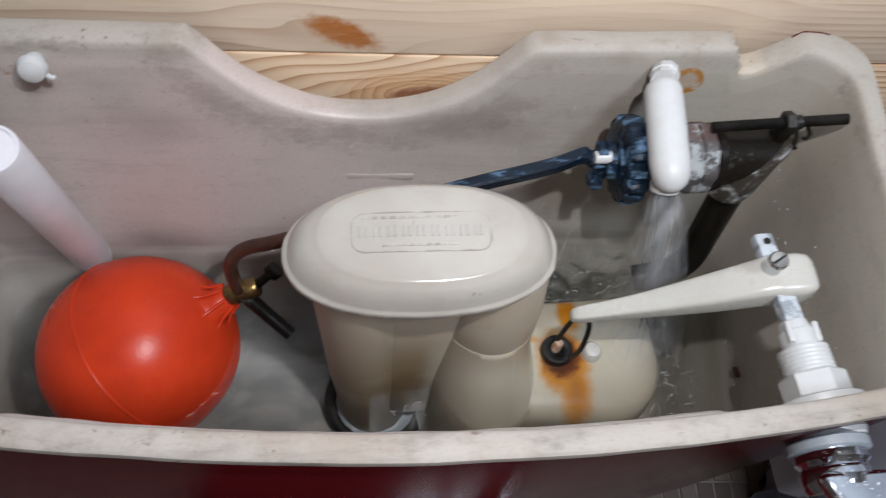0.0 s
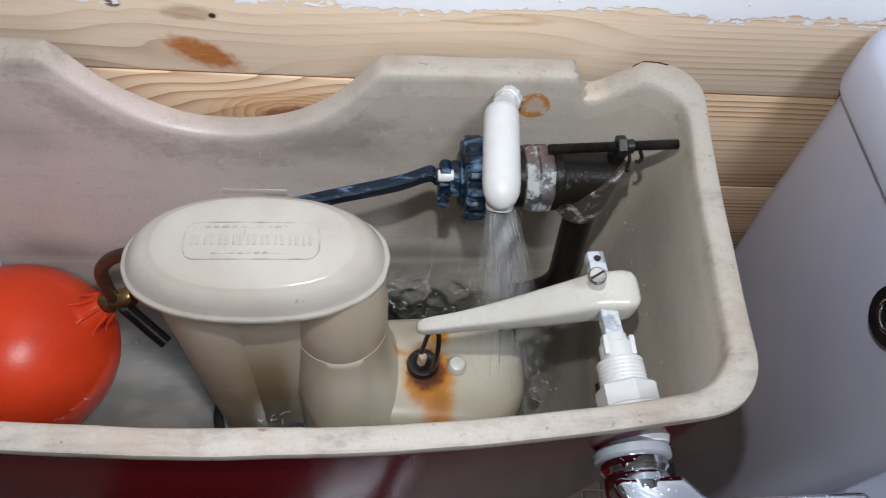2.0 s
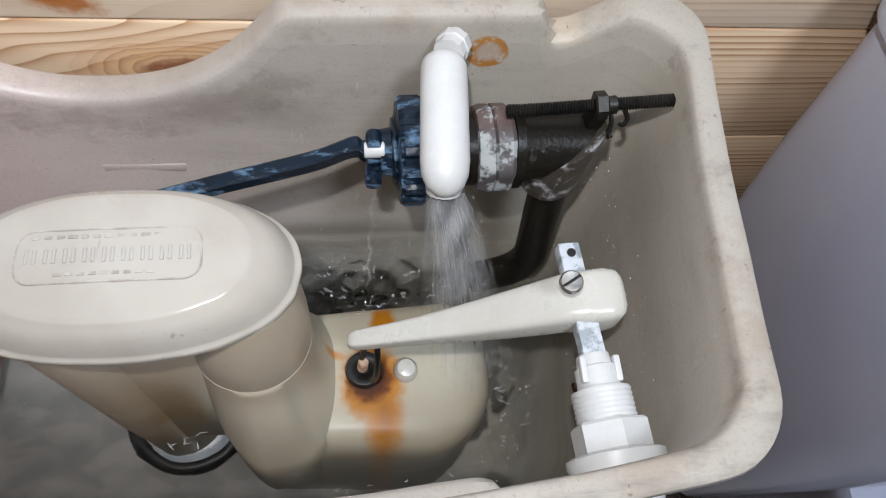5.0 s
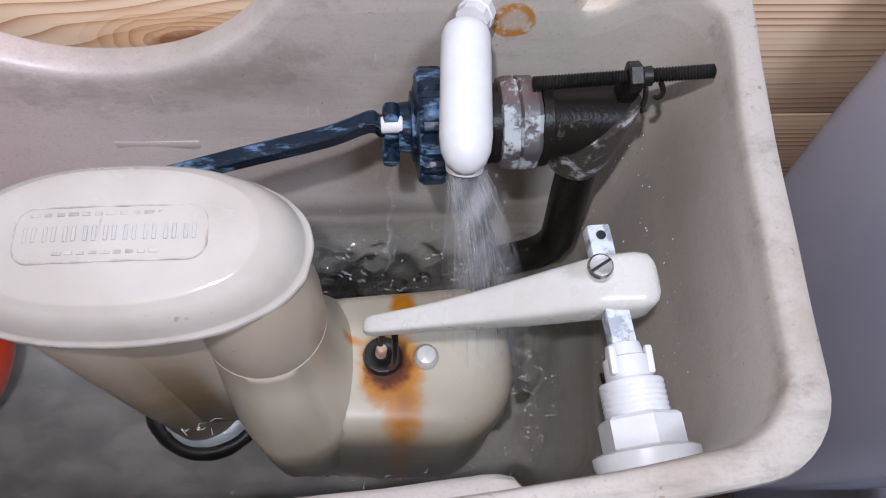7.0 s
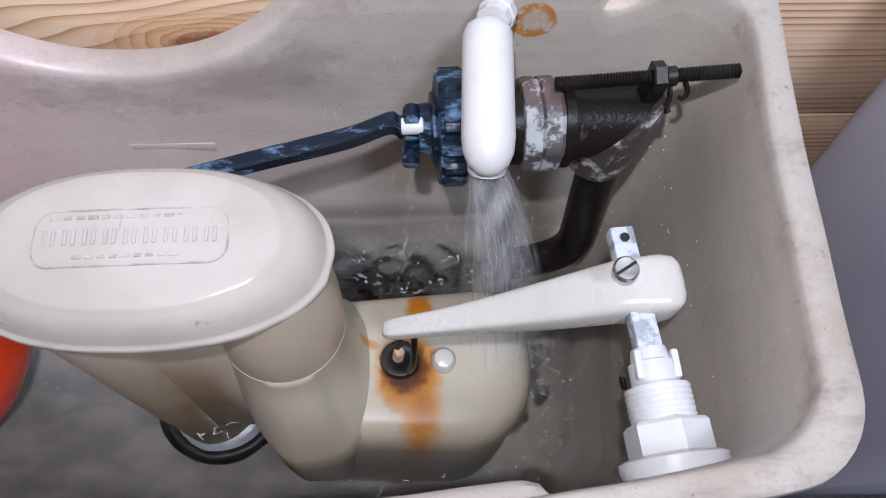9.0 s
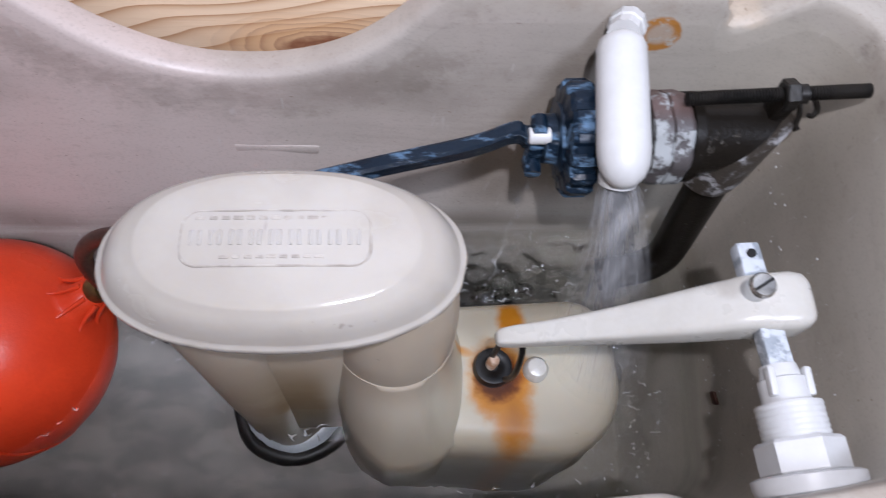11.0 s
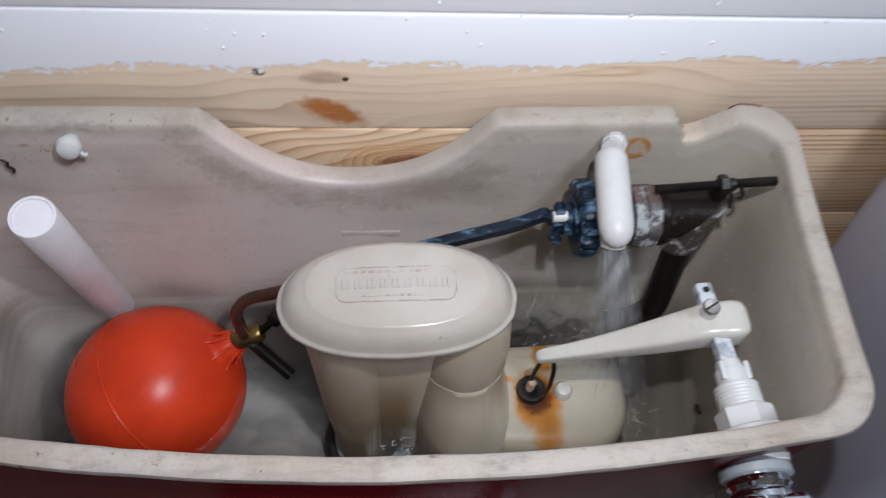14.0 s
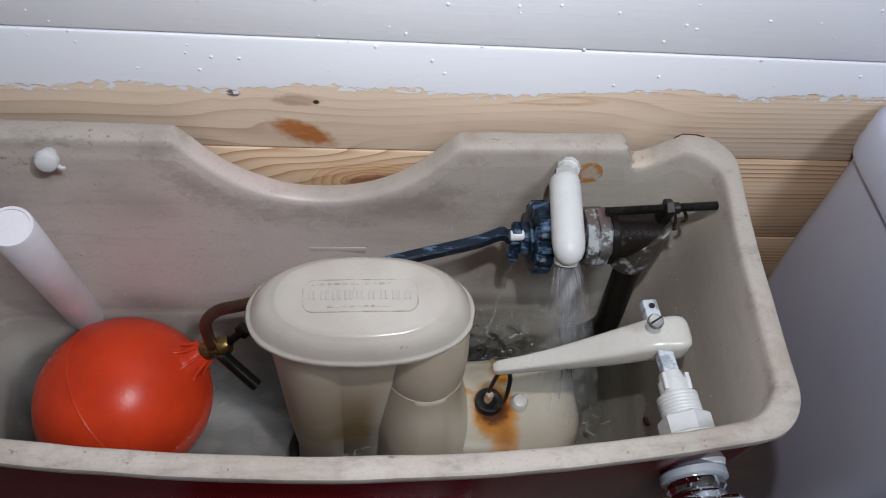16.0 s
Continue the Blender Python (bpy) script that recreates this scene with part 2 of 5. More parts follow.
    drag = n.math("MAXIMUM", n.ramp(n.noise(90, 5, (0.16, 1, 1), rough=0.7), 0.48, 0.78), n.math("MULTIPLY", n.ramp(n.noise(60, 6, (0.35, 1, 1), rough=0.75, off=(7, 1, 3)), 0.52, 0.74), 0.9))
    colour = n.mix(n.math("MULTIPLY", n.math("MULTIPLY", drag, front), 0.72), colour, (0.15, 0.135, 0.118))
    broken = n.math("MULTIPLY", n.spot((0.1065, 0.7895), (0.011, 0.0045), 0.4, 1.0, wobble=0.5), n.ramp(s[1], -0.02, -0.012))
    colour = n.mix(n.math("MULTIPLY", broken, 0.45), colour, (0.50, 0.40, 0.30))
    specks = n.ramp(n.noise(420, 2), 0.73, 0.77)
    colour = n.mix(n.math("MULTIPLY", specks, 0.6), colour, (0.14, 0.085, 0.055))
    pits = n.math("MULTIPLY", n.ramp(n.noise(230, 4, off=(3, 1, 6)), 0.62, 0.70), n.ramp(n.noise(22, 3, off=(8, 2, 2)), 0.42, 0.60))
    colour = n.mix(n.math("MULTIPLY", pits, n.math("ADD", 0.16, n.math("MULTIPLY", rim, 0.62))), colour, (0.15, 0.10, 0.07))
    grain = n.ramp(n.noise(850, 3, off=(2, 6, 3)), 0.50, 0.72)
    colour = n.mix(n.math("MULTIPLY", grain, 0.20), colour, (0.20, 0.17, 0.145))
    ring = n.math("MULTIPLY", n.spot((0.0765, 0.7835), (0.0088, 0.0088), 0.85, 1.0, wobble=0.25), n.math("SUBTRACT", 1.0, n.math("MULTIPLY", n.spot((0.0770, 0.7838), (0.0060, 0.0060), 0.60, 1.0), 0.72)))
    back = n.ramp(s[1], -0.03, -0.02)
    ring = n.math("MULTIPLY", n.math("MULTIPLY", ring, back), n.ramp(n.noise(260, 3), 0.32, 0.46))
    colour = n.mix(ring, colour, (0.38, 0.17, 0.04))
    dirt = n.math("MULTIPLY", n.spot((-0.235, 0.782), (0.03, 0.012), 0.1, 1.0), n.ramp(n.noise(330, 4), 0.55, 0.62))
    colour = n.mix(n.math("MULTIPLY", n.math("MULTIPLY", dirt, back), 0.7), colour, (0.28, 0.13, 0.07))
    lime = n.math("MULTIPLY", n.ramp(n.noise(260, 3, (1, 1, 0.25)), 0.66, 0.74), n.math("SUBTRACT", 1.0, rim))
    colour = n.mix(n.math("MULTIPLY", lime, 0.35), colour, (0.55, 0.54, 0.53))
    n.bump(n.math("ADD", n.math("MULTIPLY", mid, 0.8), n.math("MULTIPLY", fine, 0.35)), 0.25, 0.0008)
    gloss = n.math("ADD", 0.34, n.math("MULTIPLY", n.math("ADD", rim, mid), 0.2), True)
    return n.finish(colour, gloss, Specular_IOR_Level=0.4)


def siphon_material():
    """Ivory plastic, browned by the water, with rust round the rod's hole."""
    n = Nodes("aged_ivory_plastic")
    s = n.xyz()
    big, fine = n.noise(16, 4), n.noise(500, 3)
    colour = n.mix(n.ramp(big, 0.3, 0.7), (0.430, 0.362, 0.276), (0.475, 0.412, 0.326))
    brown = n.math("MULTIPLY", n.math("SUBTRACT", 1.0, n.ramp(s[2], 0.655, 0.752)), n.math("ADD", 0.55, n.math("MULTIPLY", n.ramp(n.noise(22, 3), 0.25, 0.5), 0.45)))
    left = n.math("SUBTRACT", 1.0, n.ramp(s[0], -0.050, -0.034))
    groove = n.math("MULTIPLY", n.ramp(s[0], -0.070, -0.056), left)
    colour = n.mix(n.math("MULTIPLY", n.math("MULTIPLY", brown, n.math("ADD", n.math("ADD", 0.12, n.math("MULTIPLY", left, 0.62)), n.math("MULTIPLY", groove, 0.40))), 1.0, True), colour, (0.225, 0.155, 0.075))
    wet = n.math("SUBTRACT", 1.0, n.ramp(s[2], 0.672, 0.724))
    colour = n.mix(n.math("MULTIPLY", n.math("MULTIPLY", wet, n.ramp(s[0], -0.046, -0.036)), 0.75), colour, (0.470, 0.440, 0.348))
    # shading along the chamber's lower edge, put in as olive brown
    edge = n.math("MULTIPLY", n.math("SUBTRACT", 1.0, n.ramp(s[2], 0.605, 0.650)), n.ramp(n.noise(30, 4), 0.25, 0.5))
    colour = n.mix(n.math("MULTIPLY", edge, 0.7), colour, (0.23, 0.17, 0.085))
    low = n.math("SUBTRACT", 1.0, n.ramp(s[2], 0.672, 0.680))
    halo = n.spot((0.0320, -0.104), (0.0180, 0.0235), 0.55, 1.0, "xy", 0.35)
    streak = n.math("MULTIPLY", n.spot((0.0362, -0.1190), (0.0128, 0.0270), 0.32, 1.0, "xy", 0.35), 0.95)
    tail = n.spot((0.0385, -0.076), (0.0085, 0.016), 0.40, 1.0, "xy", 0.35)
    web = n.math("MULTIPLY", n.spot((0.008, -0.088), (0.020, 0.0034), 0.3, 1.0, "xy", 0.35, turn=-18), 0.9)
    outer = n.math("MULTIPLY", n.math("MAXIMUM", n.math("MAXIMUM", n.math("MULTIPLY", halo, 0.95), streak), n.math("MAXIMUM", tail, web)), low)
    colour = n.mix(n.math("MULTIPLY", outer, 1.0, True), colour, (0.45, 0.178, 0.008))
    rust = n.math("MULTIPLY", n.math("MAXIMUM", n.spot((0.0310, -0.1015), (0.0130, 0.0142), 0.62, 1.0, "xy", 0.40), n.math("MULTIPLY", n.spot((0.037, -0.120), (0.006, 0.016), 0.1, 1.0, "xy", 0.4), 0.35)), low)
    colour = n.mix(n.math("MULTIPLY", rust, 0.92), colour, (0.20, 0.050, 0.005))
    core = n.math("MULTIPLY", n.spot((0.0300, -0.102), (0.0118, 0.0128), 0.55, 1.0, "xy", 0.6), low)
    colour = n.mix(n.math("MULTIPLY", core, 0.85), colour, (0.05, 0.011, 0.003))
    specks = n.ramp(n.noise(420, 2), 0.74, 0.79)
    colour = n.mix(n.math("MULTIPLY", specks, 0.5), colour, (0.12, 0.09, 0.06))
    n.bump(n.math("ADD", big, n.math("MULTIPLY", fine, 0.2)), 0.12, 0.0006)
    return n.finish(colour, 0.34, Specular_IOR_Level=0.3, Subsurface_Weight=0.45, Subsurface_Radius=(0.006, 0.0045, 0.003), Subsurface_Scale=0.8)


def crusted(name, base, crust, amount, rough, scale=110, metal=0.0, shine=0.5, stretch=(1, 1, 1)):
    """A dark part with pale lime crust over it."""
    n = Nodes(name)
    big, fine = n.noise(scale, 6, stretch, rough=0.65), n.noise(700, 3)
    cover = n.ramp(big, 0.62 - amount * 0.2, 0.72 - amount * 0.15)
    colour = n.mix(n.math("MULTIPLY", cover, 0.85), n.mix(fine, base, tuple(c * 1.7 for c in base)), crust)
    n.bump(n.math("ADD", n.math("MULTIPLY", cover, 0.7), n.math("MULTIPLY", fine, 0.4)), 0.5, 0.0008)
    return n.finish(colour, n.math("ADD", rough, n.math("MULTIPLY", cover, 0.35), True), metal, Specular_IOR_Level=shine)


def water_material():
    n = Nodes("water")
    patch = n.ramp(n.noise(38, 2, off=(2, 7, 1)), 0.50, 0.66)
    crisp = n.math("MULTIPLY", n.math("MULTIPLY", n.noise(300, 2), patch), 0.22)
    n.bump(n.math("ADD", n.math("ADD", n.noise(46, 1), n.math("MULTIPLY", n.noise(105, 1), 0.30)), crisp), 0.13, 0.003)
    return n.finish((0.93, 0.96, 0.95), 0.0, IOR=1.33, Transmission_Weight=1.0)


def spray_material():
    n = Nodes("falling_water")
    clear = n.node("ShaderNodeBsdfTransparent")
    both = n.node("ShaderNodeMixShader")
    veil = n.ramp(n.noise(150, 4, (1, 1, 0.12)), 0.30, 0.75)
    n.put(both.inputs[0], n.math("ADD", 0.014, n.math("MULTIPLY", veil, 0.062)))
    n.finish((0.90, 0.90, 0.92), 0.30, Subsurface_Weight=0.0)
    n.tree.links.new(clear.outputs[0], both.inputs[1])
    n.tree.links.new(n.bsdf.outputs[0], both.inputs[2])
    n.tree.links.new(both.outputs[0], n.out.inputs["Surface"])
    return n.mat


def tile_material():
    n = Nodes("mosaic_tile")
    info = n.node("ShaderNodeObjectInfo")
    island = n.math("FRACT", n.math("ADD", info.outputs["Random"], n.geo.outputs["Random Per Island"]))
    colour = n.mix(island, (0.150, 0.108, 0.084), (0.265, 0.208, 0.168))
    colour = n.mix(n.math("MULTIPLY", n.noise(60, 5), 0.5), colour, (0.16, 0.14, 0.135))
    n.bump(n.noise(300, 4), 0.2, 0.0008)
    return n.finish(colour, 0.38)


def lid_material():
    """Cloudy ivory plastic with short dark scratches and smudges."""
    n = Nodes("cloudy_ivory_plastic")
    big, fine = n.noise(26, 5), n.noise(500, 3)
    colour = n.mix(n.ramp(big, 0.3, 0.7), (0.378, 0.344, 0.300), (0.432, 0.400, 0.356))
    lines = n.math("MULTIPLY", n.ramp(n.noise(130, 3, (1, 0.22, 1)), 0.66, 0.72), n.ramp(n.noise(40, 2), 0.5, 0.6))
    colour = n.mix(n.math("MULTIPLY", lines, 0.55), colour, (0.16, 0.14, 0.12))
    smudge = n.ramp(n.noise(55, 5, (0.5, 1, 1), off=(2, 1, 0)), 0.58, 0.75)
    colour = n.mix(n.math("MULTIPLY", smudge, 0.25), colour, (0.26, 0.22, 0.17))
    n.bump(n.math("ADD", big, n.math("MULTIPLY", fine, 0.25)), 0.14, 0.0007)
    return n.finish(colour, n.math("ADD", 0.17, n.math("MULTIPLY", smudge, 0.35)), Specular_IOR_Level=0.22, Subsurface_Weight=0.35, Subsurface_Radius=(0.006, 0.005, 0.0035), Subsurface_Scale=0.7, Coat_Weight=0.35, Coat_Roughness=0.07)


IVORY_LID = lid_material()
GRIMED_LINE = plain("grimed_raised_plastic", (0.27, 0.240, 0.205), (0.42, 0.382, 0.335), 170, 0.5)
WALL = wall_material()
WARE = ceramic_material()
IVORY = siphon_material()
RED = plain("burgundy_glaze", (0.080, 0.0050, 0.007), (0.094, 0.006, 0.008), 14, 0.17, relief=0.03, Specular_IOR_Level=0.30)
WHITE_WARE = plain("white_glaze", (0.50, 0.52, 0.64), (0.54, 0.56, 0.67), 12, 0.10, relief=0.02)
ORANGE = plain("orange_plastic", (0.56, 0.044, 0.011), (0.46, 0.033, 0.009), 35, 0.32, relief=0.14, Specular_IOR_Level=0.22, Subsurface_Weight=0.1, Subsurface_Radius=(0.006, 0.002, 0.001), Subsurface_Scale=0.4)
WHITE = plain("white_plastic", (0.55, 0.55, 0.545), (0.50, 0.498, 0.490), 60, 0.42, relief=0.05)
PIPE_WHITE = plain("white_pipe_plastic", (0.72, 0.69, 0.72), (0.65, 0.62, 0.65), 40, 0.36, relief=0.08)
CREAM = plain("cream_plastic", (0.50, 0.480, 0.435), (0.455, 0.432, 0.385), 45, 0.30, relief=0.06, Subsurface_Weight=0.1, Subsurface_Radius=(0.004, 0.003, 0.002), Subsurface_Scale=0.4)
BLUE = crusted("blue_black_plastic", (0.0030, 0.0075, 0.0150), (0.10, 0.175, 0.275), 0.50, 0.30, 150, shine=0.20, stretch=(0.4, 1, 1))
def nut_material():
    """Brown nut, grey-white with lime on its lower half."""
    n = Nodes("limed_brown_nut")
    s = n.xyz()
    big, fine = n.noise(120, 6, rough=0.65), n.noise(700, 3)
    low = n.math("SUBTRACT", 1.0, n.ramp(s[1], -0.0520, -0.0430))
    cover = n.ramp(n.math("ADD", big, n.math("MULTIPLY", low, 0.09)), 0.56, 0.65)
    colour = n.mix(fine, (0.075, 0.048, 0.042), (0.115, 0.075, 0.068))
    colour = n.mix(n.math("MULTIPLY", low, 0.6), colour, (0.055, 0.065, 0.070))
    colour = n.mix(n.math("MULTIPLY", cover, 0.85), colour, (0.34, 0.36, 0.365))
    n.bump(n.math("ADD", n.math("MULTIPLY", cover, 0.7), n.math("MULTIPLY", fine, 0.4)), 0.5, 0.0008)
    return n.finish(colour, n.math("ADD", 0.42, n.math("MULTIPLY", cover, 0.3)))


NUT_BROWN = nut_material()
BLACK_BROWN = crusted("dark_brown_plastic", (0.0065, 0.0052, 0.0040), (0.10, 0.09, 0.075), -0.10, 0.34, 80, shine=0.16)
LIMED = crusted("limed_dark_plastic", (0.045, 0.038, 0.031), (0.46, 0.46, 0.47), 0.62, 0.42, 95, shine=0.25)
BLACK = plain("black_rubber", (0.006, 0.006, 0.0065), (0.016, 0.015, 0.0145), 90, 0.42, Specular_IOR_Level=0.3)
STEEL_DARK = plain("tarnished_steel", (0.010, 0.0095, 0.009), (0.026, 0.023, 0.02), 120, 0.42, 0.6, 0.3)
BRASS = plain("aged_brass", (0.26, 0.17, 0.06), (0.14, 0.09, 0.04), 120, 0.35, 0.9, 0.3)
COPPER_ROD = plain("browned_rod", (0.10, 0.045, 0.032), (0.06, 0.028, 0.02), 90, 0.38, 0.5, 0.3)
ZINC = crusted("corroded_zinc", (0.20, 0.22, 0.24), (0.58, 0.61, 0.65), 0.95, 0.5, 190, 0.15)
SCREW = plain("nickel_screw", (0.55, 0.53, 0.49), (0.40, 0.38, 0.35), 200, 0.25, 0.9, 0.2)
def chrome_material():
    """Bright chrome with dried white water spots."""
    n = Nodes("spotted_chrome")
    haze, drops = n.noise(130, 4), n.noise(760, 1)
    spot = n.math("MULTIPLY", n.ramp(drops, 0.68, 0.74), n.ramp(n.noise(60, 2), 0.36, 0.5))
    fog = n.math("MULTIPLY", n.ramp(haze, 0.45, 0.7), 0.35)
    colour = n.mix(fog, (0.72, 0.74, 0.78), (0.50, 0.54, 0.60))
    n.bump(n.math("ADD", haze, n.math("MULTIPLY", spot, 1.5)), 0.10, 0.0006)
    return n.finish(n.mix(spot, colour, (0.85, 0.87, 0.90)), n.math("ADD", 0.06, n.math("ADD", n.math("MULTIPLY", fog, 0.35), n.math("MULTIPLY", spot, 0.45))), n.math("SUBTRACT", 1.0, n.math("MULTIPLY", spot, 0.8)))


CHROME = chrome_material()
GREY_PLASTIC = plain("grey_washer_plastic", (0.27, 0.30, 0.33), (0.33, 0.355, 0.38), 60, 0.35)
GROUT = plain("pale_grout", (0.34, 0.30, 0.275), (0.24, 0.21, 0.19), 40, 0.8, relief=0.4)
PLASTER = plain("white_wall_paint", (0.76, 0.77, 0.78), (0.80, 0.81, 0.82), 5, 0.6)
DIM_WALL = plain("unseen_wall_paint", (0.17, 0.14, 0.12), (0.21, 0.18, 0.155), 5, 0.7)
RUST = plain("rusty_pin", (0.42, 0.22, 0.12), (0.62, 0.50, 0.40), 260, 0.7)
TILE = tile_material()
WATER = water_material()
SPRAY = spray_material()
GLOSS_SPECK = plain("glossy_drop", (0.86, 0.87, 0.89), (0.80, 0.82, 0.84), 60, 0.05)
SPRAY_DROP = Nodes("water_drop").finish((0.95, 0.96, 0.97), 0.02, IOR=1.33, Transmission_Weight=0.85)

# ---- building helpers ----
PLACED = {}


def thing(name, at, label, category, group="", kind=""):
    ob = new(name)
    ob.empty_display_size = 0.02
    ob.location = at
    PLACED[ob] = Matrix.Translation(at)
    return tagged(ob, label, category, group, kind)


def mesh_of(name, bm, material, smooth=38.0):
    me = bpy.data.meshes.new(name)
    if name != "water":
        bmesh.ops.recalc_face_normals(bm, faces=bm.faces[:])
    bm.to_mesh(me)
    bm.free()
    for m in material if isinstance(material, (list, tuple)) else [material]:
        me.materials.append(m)
    me.polygons.foreach_set("use_smooth", [True] * len(me.polygons))
    me.set_sharp_from_angle(angle=radians(smooth))
    return me


def part(name, bm, material, parent, label="", smooth=38.0):
    ob = new(name, mesh_of(name, bm, material, smooth))
    ob.parent = parent
    ob.matrix_parent_inverse = PLACED.get(parent, Matrix()).inverted()
    if label:
        ob["label"] = label
    return ob


def single(name, bm, material, label, category, group="", kind="", smooth=38.0):
    return tagged(new(name, mesh_of(name, bm, material, smooth)), label, category, group, kind)


def bridge(bm, a, b, closed=True, index=0):
    for i in range(len(a) if closed else len(a) - 1):
        j = (i + 1) % len(a)
        bm.faces.new((a[i], a[j], b[j], b[i])).material_index = index


def frame_of(direction):
    w = Vector(direction).normalized()
    u = w.cross(Vector((0, 0, 1)) if abs(w.z) < 0.9 else Vector((1, 0, 0))).normalized()
    return u, w.cross(u), w


def turned(bm, profile, at, direction, n=28, lobes=0, depth=0.0, caps=True, hexed=False):
    """A turned solid: (height, radius) along a direction; lobes give grips; hexed makes flats."""
    u, v, w = frame_of(direction)
    at, rows = Vector(at), []
    for h, r in profile:
        row = []
        for i in range(n):
            a = 2 * math.pi * i / n
            k = r
            if lobes:
                k = r * (1 - depth * (0.5 + 0.5 * math.tanh(4 * math.cos(lobes * a))))
            if hexed:
                k = r / math.cos((a + math.pi / 6) % (math.pi / 3) - math.pi / 6) * 0.92
            row.append(bm.verts.new(at + w * h + (u * math.cos(a) + v * math.sin(a)) * k))
        rows.append(row)
    for a, b in zip(rows, rows[1:]):
        bridge(bm, a, b)
    if caps:
        bm.faces.new(rows[0]), bm.faces.new(rows[-1])
    return bm


def curve_points(points, steps=8):
    p = [Vector(q) for q in points]
    p = [2 * p[0] - p[1], *p, 2 * p[-1] - p[-2]]
    out = []
    for i in range(1, len(p) - 2):
        for k in range(steps):
            t = k / steps
            out.append(0.5 * (2 * p[i] + (p[i + 1] - p[i - 1]) * t + (2 * p[i - 1] - 5 * p[i] + 4 * p[i + 1] - p[i + 2]) * t * t + (3 * p[i] - p[i - 1] - 3 * p[i + 1] + p[i + 2]) * t ** 3))
    return [*out, p[-2]]


def tube(bm, points, radius, n=14, steps=8, smooth=True, closed=False):
    """A round rod along points; radius is a number or one for each end."""
    pts = curve_points(points, steps) if smooth else [Vector(q) for q in points]
    r0, r1 = radius if isinstance(radius, tuple) else (radius, radius)
    rows, u = [], None
    for i, p in enumerate(pts):
        w = (pts[min(i + 1, len(pts) - 1)] - pts[max(i - 1, 0)]).normalized()
        u = frame_of(w)[0] if u is None else (u - w * u.dot(w)).normalized()
        v, r = w.cross(u), r0 + (r1 - r0) * i / (len(pts) - 1)
        rows.append([bm.verts.new(p + (u * math.cos(2 * math.pi * k / n) + v * math.sin(2 * math.pi * k / n)) * r) for k in range(n)])
    for a, b in zip(rows, rows[1:]):
        bridge(bm, a, b)
    if closed:
        bridge(bm, rows[-1], rows[0])
    else:
        bm.faces.new(rows[0]), bm.faces.new(rows[-1])
    return bm


def block(bm, centre, size, bevel=0.0, turn=(0, 0, 0), segments=2):
    made = bmesh.ops.create_cube(bm, size=1.0)["verts"]
    bmesh.ops.scale(bm, vec=size, verts=made)
    if bevel:
        edges = list({e for v in made for e in v.link_edges})
        made = bmesh.ops.bevel(bm, geom=edges, offset=bevel, segments=segments, profile=0.5, affect="EDGES")["verts"]
    bmesh.ops.transform(bm, matrix=pose(*centre, *turn), verts=made)
    return bm


def rounded_outline(corners, radii, n=10):
    """A closed outline in x, y with rounded corners, anticlockwise."""
    pts = [Vector(c) for c in corners]
    out = []
    for i, p in enumerate(pts):
        a, b, r = (pts[i - 1] - p).normalized(), (pts[(i + 1) % len(pts)] - p).normalized(), radii[i]
        half = a.angle(b) / 2
        mid = p + (a + b).normalized() * (r / math.sin(half))
        s, e = p + a * (r / math.tan(half)), p + b * (r / math.tan(half))
        a0 = math.atan2(s.y - mid.y, s.x - mid.x)
        a1 = math.atan2(e.y - mid.y, e.x - mid.x)
        a1 = a0 + (a1 - a0 + math.pi) % (2 * math.pi) - math.pi
        out += [Vector((mid.x + r * math.cos(a0 + (a1 - a0) * k / n), mid.y + r * math.sin(a0 + (a1 - a0) * k / n))) for k in range(n + 1)]
    return out


def resampled(points, step):
    out = []
    for i, p in enumerate(points):
        q = points[(i + 1) % len(points)]
        m = max(1, round((q - p).length / step))
        out += [p.lerp(q, k / m) for k in range(m)]
    return out


def inward(points):
    out = []
    for i in range(len(points)):
        d = points[(i + 1) % len(points)] - points[i - 1]
        out.append(Vector((-d.y, d.x)).normalized())
    return out


def lofted(bm, outline, levels, caps=(True, True), index=0):
    """Rings of an outline, moved inward by d at the height z."""
    ins, rows = inward(outline), []
    for z, d in levels:
        rows.append([bm.verts.new((p.x + q.x * d, p.y + q.y * d, z)) for p, q in zip(outline, ins)])
    for a, b in zip(rows, rows[1:]):
        bridge(bm, a, b, index=index)
    if caps[0]:
        bm.faces.new(rows[0])
    if caps[1]:
        bm.faces.new(rows[-1])
    return bm


